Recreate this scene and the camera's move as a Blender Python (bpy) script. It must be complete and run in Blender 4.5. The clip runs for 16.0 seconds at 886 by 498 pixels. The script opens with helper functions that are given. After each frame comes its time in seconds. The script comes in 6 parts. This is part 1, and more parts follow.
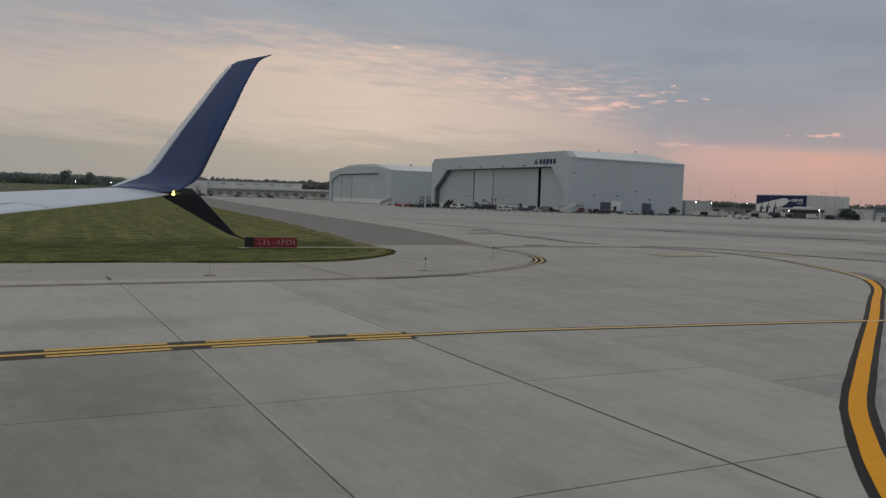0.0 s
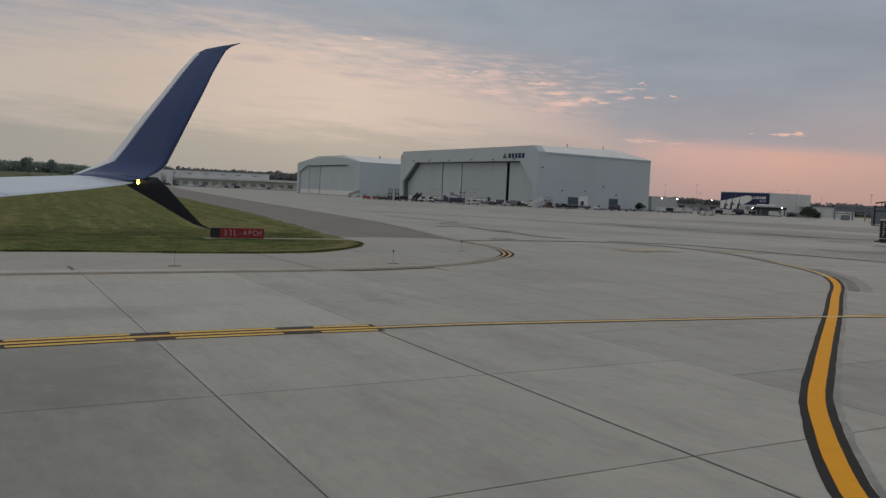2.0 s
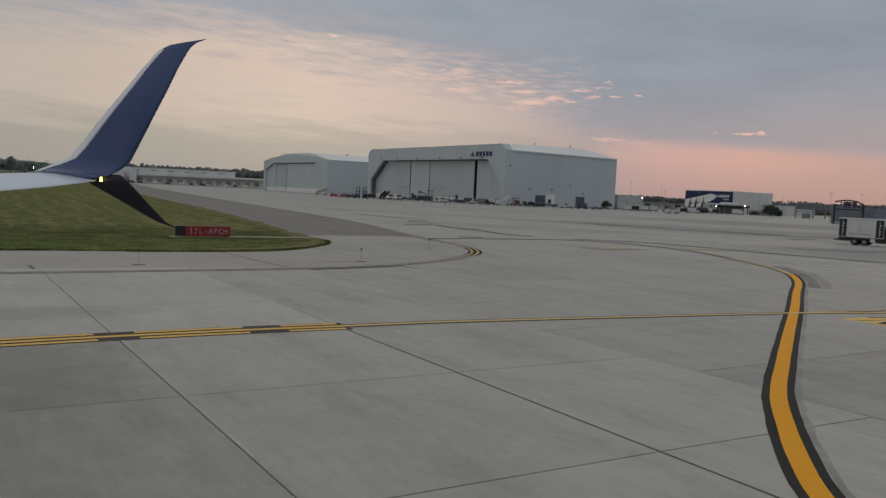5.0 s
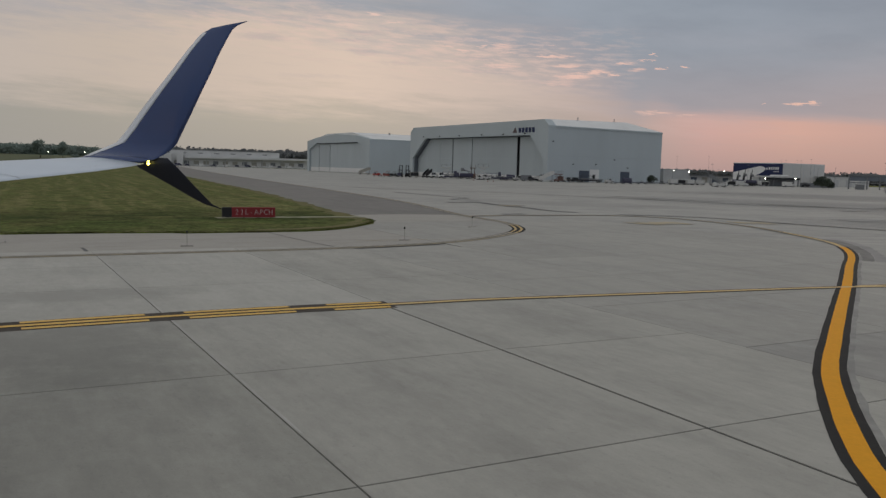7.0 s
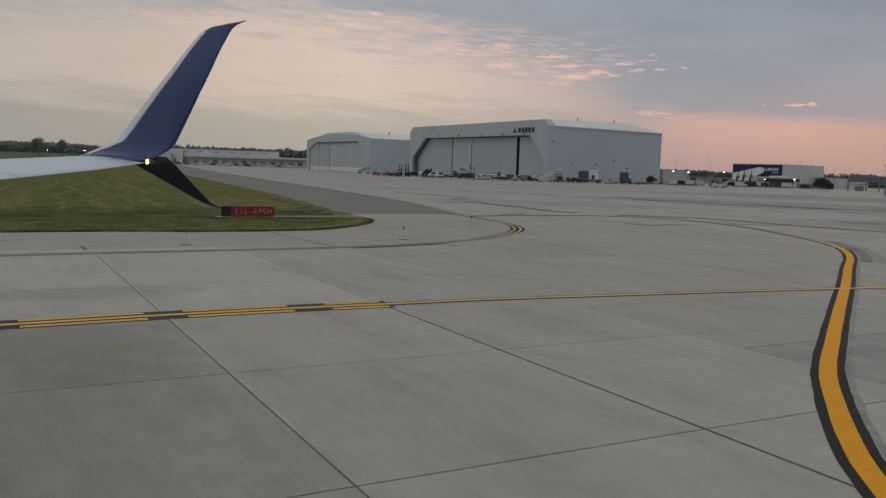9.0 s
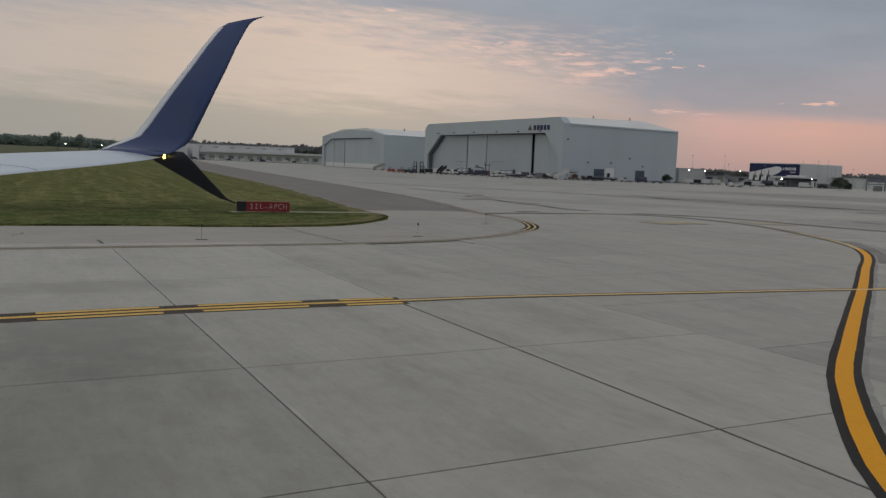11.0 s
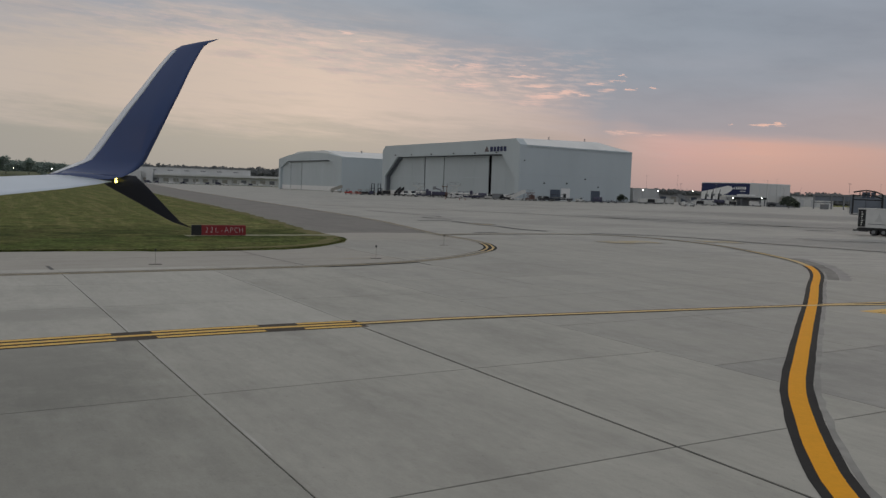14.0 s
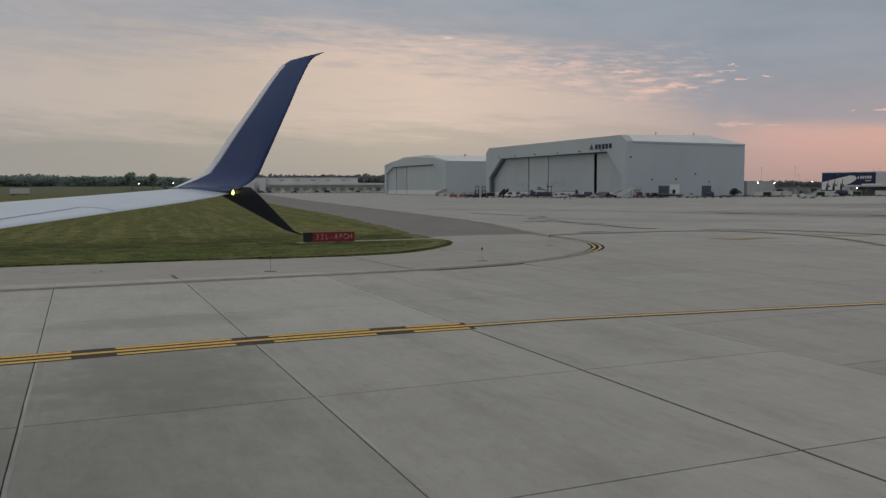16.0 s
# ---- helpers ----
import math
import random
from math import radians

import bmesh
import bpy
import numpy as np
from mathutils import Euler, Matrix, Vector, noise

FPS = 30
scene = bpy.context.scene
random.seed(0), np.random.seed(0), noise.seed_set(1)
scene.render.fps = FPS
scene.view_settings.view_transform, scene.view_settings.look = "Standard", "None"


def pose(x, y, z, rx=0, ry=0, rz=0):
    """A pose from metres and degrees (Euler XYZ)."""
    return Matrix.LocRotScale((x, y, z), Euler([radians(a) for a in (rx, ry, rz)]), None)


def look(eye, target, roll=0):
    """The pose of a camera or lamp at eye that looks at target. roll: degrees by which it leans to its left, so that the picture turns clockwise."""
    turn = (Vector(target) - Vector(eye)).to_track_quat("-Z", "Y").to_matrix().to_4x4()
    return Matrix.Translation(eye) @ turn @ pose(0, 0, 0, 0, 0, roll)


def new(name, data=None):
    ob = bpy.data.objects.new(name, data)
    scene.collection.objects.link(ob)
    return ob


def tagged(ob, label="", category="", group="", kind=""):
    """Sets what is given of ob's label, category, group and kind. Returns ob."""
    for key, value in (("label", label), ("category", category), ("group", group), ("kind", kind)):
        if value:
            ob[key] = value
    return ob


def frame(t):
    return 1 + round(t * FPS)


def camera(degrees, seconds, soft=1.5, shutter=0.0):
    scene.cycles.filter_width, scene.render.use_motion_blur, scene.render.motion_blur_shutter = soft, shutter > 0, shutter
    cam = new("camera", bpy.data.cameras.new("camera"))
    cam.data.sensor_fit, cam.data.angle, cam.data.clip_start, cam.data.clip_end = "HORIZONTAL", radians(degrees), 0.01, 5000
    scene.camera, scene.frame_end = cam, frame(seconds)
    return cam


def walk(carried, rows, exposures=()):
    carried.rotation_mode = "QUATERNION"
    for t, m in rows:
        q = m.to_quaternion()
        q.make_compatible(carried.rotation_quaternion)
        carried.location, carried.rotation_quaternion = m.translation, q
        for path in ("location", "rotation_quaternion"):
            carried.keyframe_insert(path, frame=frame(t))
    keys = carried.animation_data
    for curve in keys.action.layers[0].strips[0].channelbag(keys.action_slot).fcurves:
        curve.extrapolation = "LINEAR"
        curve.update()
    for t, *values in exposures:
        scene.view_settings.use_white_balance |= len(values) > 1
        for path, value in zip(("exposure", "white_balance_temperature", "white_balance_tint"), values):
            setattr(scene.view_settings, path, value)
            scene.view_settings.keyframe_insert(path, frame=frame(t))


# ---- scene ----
cam = camera(57.4, 16.0, soft=1.4)


def shot(x, y, z, yaw, pitch, roll):
    return pose(x, y, z, 90 + pitch, 0, yaw) @ pose(0, 0, 0, 0, 0, roll)


PATH = [
    (0.0, -0.010, -0.019, 3.935, 1.53, -3.57, 1.74),
    (0.5, -0.020, -0.005, 3.931, 0.73, -3.62, 1.83),
    (1.0, -0.010, -0.015, 3.929, 1.23, -3.80, 1.97),
    (1.5, -0.012, 0.000, 3.925, 0.66, -4.09, 2.16),
    (2.0, -0.019, -0.010, 3.929, -0.76, -3.98, 2.51),
    (2.5, -0.029, -0.005, 3.928, -2.70, -3.85, 2.83),
    (3.0, -0.034, -0.010, 3.932, -4.16, -3.82, 2.79),
    (3.5, -0.031, -0.008, 3.933, -5.25, -3.77, 2.98),
    (4.0, -0.036, -0.015, 3.932, -6.12, -3.75, 3.06),
    (4.5, -0.033, -0.017, 3.932, -5.33, -3.78, 2.94),
    (5.0, -0.024, -0.010, 3.932, -3.04, -4.02, 2.59),
    (5.2, -0.022, -0.005, 3.929, -1.61, -4.21, 2.33),
    (7.3, -0.005, 0.001, 3.935, 0.00, -5.76, 1.57),
    (7.5, -0.005, 0.002, 3.939, -0.34, -5.73, 1.63),
    (8.0, 0.003, 0.000, 3.937, -0.24, -5.74, 1.61),
    (8.5, 0.005, -0.008, 3.940, -0.63, -5.73, 1.65),
    (9.0, 0.004, -0.012, 3.940, -0.06, -5.73, 1.81),
    (11.5, -0.001, -0.010, 3.938, 0.94, -6.02, 2.23),
    (12.0, 0.001, 0.003, 3.938, 0.39, -6.02, 2.22),
    (12.5, 0.003, 0.000, 3.940, 0.00, -5.97, 2.25),
    (13.0, 0.008, 0.000, 3.942, -0.19, -5.95, 2.29),
    (13.5, 0.010, 0.005, 3.941, -0.36, -5.93, 2.33),
    (14.0, 0.006, 0.010, 3.948, -1.96, -4.36, 1.82),
    (14.5, -0.003, -0.035, 3.945, 0.01, -4.36, 1.16),
    (15.0, -0.004, -0.055, 3.947, 3.18, -4.69, 0.37),
    (15.5, 0.001, -0.055, 3.949, 5.25, -5.18, -0.01),
    (16.0, 0.003, -0.040, 3.957, 5.54, -4.33, -0.20),
]
walk(cam, [(r[0], shot(*r[1:])) for r in PATH])

# ---------------------------------------------------------------- world, sun, exposure
scene.view_settings.exposure = 0.0


class Net:
    """Short hand for wiring shader nodes."""

    def __init__(self, tree):
        self.t = tree

    def node(self, kind, **sets):
        n = self.t.nodes.new(kind)
        for k, v in sets.items():
            n.inputs[k].default_value = v
        return n

    def join(self, a, b):
        self.t.links.new(a, b)

    def put(self, sock, v):
        if isinstance(v, bpy.types.NodeSocket):
            self.t.links.new(v, sock)
        else:
            sock.default_value = v

    def math(self, op, a, b=0.0, c=0.0):
        n = self.t.nodes.new("ShaderNodeMath")
        n.operation = op
        for i, v in enumerate((a, b, c)):
            self.put(n.inputs[i], v)
        return n.outputs[0]

    def mix(self, f, a, b, mode="MIX"):
        n = self.t.nodes.new("ShaderNodeMix")
        n.data_type, n.blend_type = "RGBA", mode
        self.put(n.inputs[0], f)
        self.put(n.inputs[6], a)
        self.put(n.inputs[7], b)
        return n.outputs[2]

    def ramp(self, f, stops, smooth=False):
        n = self.t.nodes.new("ShaderNodeValToRGB")
        r = n.color_ramp
        if smooth:
            r.interpolation = "EASE"
        while len(r.elements) < len(stops):
            r.elements.new(0.5)
        for e, (p, c) in zip(r.elements, stops):
            e.position = p
            e.color = (c, c, c, 1) if isinstance(c, (int, float)) else (*c, 1)
        self.put(n.inputs[0], f)
        return n.outputs[0]

    def noise(self, vec, scale, detail=3.0, rough=0.5):
        n = self.t.nodes.new("ShaderNodeTexNoise")
        n.inputs["Scale"].default_value = scale
        n.inputs["Detail"].default_value = detail
        n.inputs["Roughness"].default_value = rough
        if vec is not None:
            self.put(n.inputs["Vector"], vec)
        return n.outputs["Fac"]

    def xyz(self, x, y, z):
        n = self.t.nodes.new("ShaderNodeCombineXYZ")
        for i, v in enumerate((x, y, z)):
            self.put(n.inputs[i], v)
        return n.outputs[0]


def srgb(r, g, b):
    """Linear colour from 0..255 display values."""
    return tuple((c / 255 / 12.92) if c <= 10 else ((c / 255 + 0.055) / 1.055) ** 2.4 for c in (r, g, b))


SUN_AZ, SUN_EL = 36.0, 3.0
world = bpy.data.worlds.new("dusk_sky")
scene.world = world
world.use_nodes = True
W = Net(world.node_tree)
world.node_tree.nodes.clear()
coord = W.node("ShaderNodeTexCoord").outputs["Generated"]
sep = W.node("ShaderNodeSeparateXYZ")
W.join(coord, sep.inputs[0])
az = W.math("MULTIPLY", W.math("ARCTAN2", sep.outputs[0], sep.outputs[1]), 57.2958)
el = W.math("MULTIPLY", W.math("ARCSINE", sep.outputs[2]), 57.2958)
az01 = W.math("ADD", W.math("DIVIDE", az, 80.0), 0.5)
elc = W.math("MAXIMUM", el, 0.0)
# streaks run long and level, falling a little to the right
tilt = W.math("ADD", el, W.math("MULTIPLY", az, 0.055))
flat = W.xyz(W.math("MULTIPLY", az, 0.045), W.math("MULTIPLY", tilt, 0.42), 0.0)
wisp = W.noise(flat, 2.1, 7.0, 0.64)
broad = W.noise(W.xyz(W.math("MULTIPLY", az, 0.03), W.math("MULTIPLY", tilt, 0.16), 4.0), 1.7, 3.0, 0.5)
fine = W.noise(W.xyz(W.math("MULTIPLY", az, 0.24), W.math("MULTIPLY", tilt, 1.9), 3.0), 1.5, 6.0, 0.62)
# height of the grey deck's lower edge, by bearing
edge = W.math("MULTIPLY", W.ramp(az01, [(0.0, 0.56), (0.12, 0.60), (0.33, 0.70), (0.50, 0.59), (0.56, 0.515), (0.60, 0.45), (0.635, 0.36), (0.662, 0.275), (0.678, 0.292), (0.70, 0.275), (0.80, 0.255), (1.0, 0.205)]), 15.0)
amp = W.ramp(az01, [(0.0, 0.9), (0.6, 0.8), (0.68, 0.14), (1.0, 0.10)])
lift = W.math("MULTIPLY", W.math("ADD", W.math("MULTIPLY", W.math("SUBTRACT", wisp, 0.5), 6.5), W.math("MULTIPLY", W.math("SUBTRACT", fine, 0.5), 2.6)), amp)
over = W.math("ADD", W.math("SUBTRACT", el, edge), lift)
soft_edge = W.ramp(az01, [(0.0, 0.50), (0.3, 0.42), (0.60, 0.52), (0.66, 0.34), (0.70, 0.10), (0.85, 0.10), (1.0, 0.16)])
deckfac = W.ramp(W.math("ADD", W.math("DIVIDE", over, W.math("MULTIPLY", soft_edge, 10.0)), 0.5), [(0.0, 0.0), (1.0, 1.0)], True)
deck = W.ramp(az01, [(0.0, srgb(166, 165, 166)), (0.25, srgb(165, 164, 167)), (0.45, srgb(157, 161, 168)), (0.60, srgb(146, 153, 163)), (0.75, srgb(138, 147, 159)), (1.0, srgb(132, 141, 155))])
deck = W.mix(W.math("MULTIPLY", W.ramp(broad, [(0.40, 0.0), (0.68, 1.0)]), 0.55), deck, W.ramp(W.math("DIVIDE", elc, 16.0), [(0.2, srgb(164, 156, 162)), (0.75, srgb(146, 157, 169))]))
low = W.ramp(az01, [(0.0, srgb(150, 149, 145)), (0.22, srgb(166, 160, 150)), (0.40, srgb(182, 172, 158)), (0.56, srgb(178, 166, 158)), (0.66, srgb(176, 158, 153)), (0.72, srgb(197, 161, 156)), (0.79, srgb(199, 161, 152)), (0.86, srgb(182, 152, 149)), (0.935, srgb(158, 144, 149)), (1.0, srgb(150, 140, 148))])
high = W.ramp(az01, [(0.0, srgb(184, 175, 170)), (0.22, srgb(195, 180, 167)), (0.42, srgb(216, 195, 179)), (0.56, srgb(199, 181, 171)), (0.66, srgb(182, 165, 162)), (0.70, srgb(198, 167, 162)), (0.79, srgb(194, 163, 159)), (0.86, srgb(178, 156, 155)), (1.0, srgb(156, 146, 152))])
rise = W.math("ADD", W.math("DIVIDE", elc, 9.0), W.math("MULTIPLY", W.math("SUBTRACT", wisp, 0.5), 0.75))
warm = W.mix(W.ramp(rise, [(0.28, 0.0), (0.62, 1.0)], True), low, high)
warm = W.mix(W.math("MULTIPLY", W.ramp(fine, [(0.50, 0.0), (0.72, 1.0)]), 0.14), warm, (*srgb(170, 162, 162), 1))
# soft lumps in the deck's underside
lump = W.noise(W.xyz(W.math("MULTIPLY", az, 0.10), W.math("MULTIPLY", tilt, 0.40), 9.0), 1.6, 5.0, 0.6)
deck = W.mix(1.0, deck, W.ramp(lump, [(0.30, (0.925, 0.93, 0.94)), (0.50, (1.0, 1.0, 1.0)), (0.72, (1.06, 1.05, 1.05))]), "MULTIPLY")
# the haze just over the horizon is duller
warm = W.mix(W.ramp(W.math("DIVIDE", elc, 3.0), [(0.0, 0.90), (0.95, 0.0)]), warm, W.ramp(az01, [(0.0, srgb(156, 153, 147)), (0.5, srgb(166, 158, 150)), (0.72, srgb(160, 141, 141)), (0.86, srgb(148, 133, 137)), (1.0, srgb(138, 128, 134))]))
# the deck's underside takes a little of the glow near its edge
blush = W.math("MULTIPLY", W.ramp(W.math("DIVIDE", over, 4.0), [(0.0, 1.0), (1.0, 0.0)]), W.ramp(az01, [(0.45, 0.15), (0.60, 0.6)]))
deck = W.mix(blush, deck, W.ramp(az01, [(0.62, srgb(166, 156, 159)), (0.80, srgb(158, 149, 155)), (0.95, srgb(142, 139, 149))]))
sky = W.mix(deckfac, warm, deck)
# single shreds of cloud: bearing, height, half length, half thickness, strength; the noise tears their outlines
LIT_UPPER = [(-5.1, 10.31, 0.52, 0.12, 0.8), (-3.7, 9.81, 1.12, 0.1, 0.6), (-6.9, 9.55, 1.3, 0.24, 0.45), (-8.1, 9.87, 1.68, 0.2, 0.4), (-0.2, 8.38, 0.78, 0.1, 0.6), (1.0, 8.1, 0.71, 0.14, 0.8), (2.2, 8.39, 0.3, 0.12, 0.7), (3.8, 8.48, 0.93, 0.28, 0.6), (4.0, 7.97, 0.89, 0.08, 0.6), (7.1, 8.51, 0.48, 0.06, 0.5), (6.8, 7.8, 1.45, 0.12, 0.85), (3.5, 7.14, 1.68, 0.24, 0.65)]
LIT_LOWER = [(13.8, 7.95, 0.2, 0.1, 1), (13.6, 7.59, 0.64, 0.09, 0.9), (12.3, 7.38, 0.79, 0.13, 0.8), (14.5, 7.01, 0.64, 0.1, 0.95), (16.0, 7.13, 0.3, 0.06, 0.95), (12.9, 6.96, 0.6, 0.19, 0.6), (11.5, 6.62, 0.6, 0.11, 0.8), (10.2, 6.8, 1.29, 0.19, 0.85), (8.7, 6.49, 1.49, 0.28, 0.75), (8.4, 7.18, 1.27, 0.17, 0.7), (7.9, 7.83, 0.95, 0.15, 0.6), (7.9, 6.06, 1.39, 0.35, 0.4), (14.0, 4.1, 1.39, 0.19, 0.6), (16.3, 3.98, 1.19, 0.09, 0.4), (21.1, 4.72, 0.12, 0.06, 0.8), (23.4, 4.7, 1.23, 0.1, 0.95), (23.9, 4.78, 0.32, 0.17, 0.9)]
GREY_BARS = [(-12.6, 8.47, 2.14, 0.3, 0.8), (-5.9, 7.77, 1.58, 0.26, 0.7), (-5.9, 9.08, 2.51, 0.2, 0.75), (-6.6, 8.54, 1.96, 0.14, 0.6), (2.8, 6.73, 2.33, 0.22, 0.6), (-3.4, 7.14, 2.05, 0.16, 0.4), (-11.1, 9.85, 1.3, 0.18, 0.5), (-9.8, 6.03, 2.98, 0.18, 0.25), (1.8, 7.55, 2.24, 0.18, 0.5)]
torn = W.noise(W.xyz(W.math("MULTIPLY", az, 0.36), W.math("MULTIPLY", tilt, 2.4), 2.5), 1.9, 5.0, 0.62)
ragged = W.noise(W.xyz(W.math("MULTIPLY", az, 0.8), W.math("MULTIPLY", tilt, 3.4), 7.5), 1.6, 5.0, 0.6)
az_w = W.math("ADD", az, W.math("MULTIPLY", W.math("SUBTRACT", torn, 0.5), 2.2))
el_w = W.math("ADD", el, W.math("MULTIPLY", W.math("SUBTRACT", ragged, 0.5), 0.55))


def shreds(rows):
    field = None
    for a0, e0, w0, h0, k0 in rows:
        u = W.math("MULTIPLY_ADD", az_w, 1 / w0, -a0 / w0)
        v = W.math("MULTIPLY_ADD", el_w, 1 / h0, -e0 / h0)
        d = W.math("MULTIPLY_ADD", u, u, W.math("MULTIPLY", v, v))
        one = W.math("MULTIPLY_ADD", d, -k0, k0)
        field = one if field is None else W.math("MAXIMUM", field, one)
    return W.math("MAXIMUM", field, 0.0)


lit = W.math("MAXIMUM", shreds(LIT_UPPER), shreds(LIT_LOWER))
thread = W.noise(W.xyz(W.math("MULTIPLY", az, 0.55), W.math("MULTIPLY", tilt, 6.5), 1.2), 1.7, 6.0, 0.68)
glow = W.ramp(lit, [(0.0, 0.0), (0.8, 1.0)])
lit = W.math("MULTIPLY", glow, W.math("MULTIPLY", glow, 0.25))
lit = W.math("ADD", lit, W.math("MULTIPLY", glow, W.ramp(W.math("ADD", thread, W.math("MULTIPLY", glow, 0.10)), [(0.45, 0.0), (0.59, 0.95)])))
lit = W.math("MINIMUM", lit, 1.0)
bars = W.math("MULTIPLY", shreds(GREY_BARS), W.ramp(torn, [(0.30, 0.4), (0.65, 1.0)]))
sky = W.mix(W.math("MULTIPLY", bars, 0.75), sky, W.ramp(az01, [(0.2, srgb(170, 161, 162)), (0.5, srgb(163, 158, 163))]))
# a fainter fringe of torn cloud along the deck's edge
shred_el = W.math("MULTIPLY", W.ramp(az01, [(0.22, 0.68), (0.36, 0.615), (0.50, 0.535), (0.60, 0.50), (0.72, 0.505)]), 15.0)
nearby = W.math("SUBTRACT", 1.0, W.math("MINIMUM", W.math("ABSOLUTE", W.math("DIVIDE", W.math("SUBTRACT", el, shred_el), 2.3)), 1.0))
span = W.ramp(az01, [(0.20, 0.15), (0.36, 0.8), (0.52, 1.0), (0.63, 0.6), (0.68, 0.0)])
fringe = W.math("MULTIPLY", W.math("MULTIPLY", W.ramp(torn, [(0.47, 0.0), (0.63, 1.0)]), W.math("POWER", nearby, 0.6)), span)
sky = W.mix(W.math("MULTIPLY", fringe, 0.62), sky, (*srgb(222, 192, 180), 1))
sky = W.mix(W.math("MULTIPLY", lit, 0.85), sky, W.ramp(az01, [(0.3, srgb(226, 199, 186)), (0.55, srgb(230, 193, 180)), (0.8, srgb(230, 186, 170))]))
# up to the zenith the deck is an even, brighter grey
sky = W.mix(W.ramp(W.math("DIVIDE", elc, 90.0), [(0.17, 0.0), (0.55, 1.0)]), sky, (*srgb(187, 188, 189), 1))
nish = W.node("ShaderNodeTexSky")
nish.sky_type, nish.sun_disc = "NISHITA", False
nish.sun_elevation, nish.sun_rotation = radians(SUN_EL), radians(SUN_AZ)
bg_a, bg_b = W.node("ShaderNodeBackground", Strength=1.0), W.node("ShaderNodeBackground", Strength=0.003)
W.join(sky, bg_a.inputs[0])
W.join(nish.outputs[0], bg_b.inputs[0])
both = W.node("ShaderNodeAddShader")
W.join(bg_a.outputs[0], both.inputs[0])
W.join(bg_b.outputs[0], both.inputs[1])
W.join(both.outputs[0], W.node("ShaderNodeOutputWorld").inputs[0])

sun_data = bpy.data.lights.new("sun", "SUN")
sun_data.energy, sun_data.angle, sun_data.color = 0.5, radians(25), (1.0, 0.80, 0.66)
sun = new("sun", sun_data)
s_az, s_el = radians(SUN_AZ), radians(SUN_EL)
sun.matrix_world = look((0, 0, 60), (-math.sin(s_az) * math.cos(s_el), -math.cos(s_az) * math.cos(s_el), 60 - math.sin(s_el)))


# ---------------------------------------------------------------- materials
def material(name, colour, rough=0.7, metal=0.0, grain=0.0, grain_scale=20.0, stain=0.0, stain_scale=0.5, bump=0.0, piece=0.0, stretch=(1, 1, 1), tint=None, coat=0.0, spec=0.4):
    """A surface with grain and stains at two sizes, in the thing's own metres."""
    m = bpy.data.materials.new(name)
    m.use_nodes = True
    n = Net(m.node_tree)
    b = m.node_tree.nodes["Principled BSDF"]
    b.inputs["Roughness"].default_value, b.inputs["Metallic"].default_value = rough, metal
    b.inputs["Coat Weight"].default_value, b.inputs["Specular IOR Level"].default_value = coat, spec
    pos = n.node("ShaderNodeTexCoord").outputs["Object"]
    mp = n.node("ShaderNodeMapping")
    mp.inputs["Scale"].default_value = stretch
    n.join(pos, mp.inputs[0])
    pos = mp.outputs[0]
    col = (*colour, 1)
    dark = (*(tint or tuple(c * 0.55 for c in colour)), 1)
    if stain:
        f = n.ramp(n.noise(pos, stain_scale, 5.0, 0.6), [(0.38, 0.0), (0.72, 1.0)])
        col = n.mix(n.math("MULTIPLY", f, stain), col, dark)
    if grain:
        f = n.noise(pos, grain_scale, 4.0, 0.65)
        k = n.math("ADD", 1.0 - grain, n.math("MULTIPLY", f, 2 * grain))
        col = n.mix(1.0, col, n.xyz(k, k, k), "MULTIPLY")
    if piece:
        info = n.node("ShaderNodeObjectInfo").outputs["Random"]
        k = n.math("ADD", 1.0 - piece, n.math("MULTIPLY", info, 2 * piece))
        col = n.mix(1.0, col, n.xyz(k, k, k), "MULTIPLY")
    n.put(b.inputs["Base Color"], col)
    if bump:
        bp = n.node("ShaderNodeBump", Strength=bump, Distance=0.02)
        n.join(n.noise(pos, grain_scale * 2, 3.0), bp.inputs["Height"])
        n.join(bp.outputs[0], b.inputs["Normal"])
    return m


def lamp_material(name, colour, strength):
    m = bpy.data.materials.new(name)
    m.use_nodes = True
    b = m.node_tree.nodes["Principled BSDF"]
    b.inputs["Emission Color"].default_value = (*colour, 1)
    b.inputs["Emission Strength"].default_value = strength
    return m


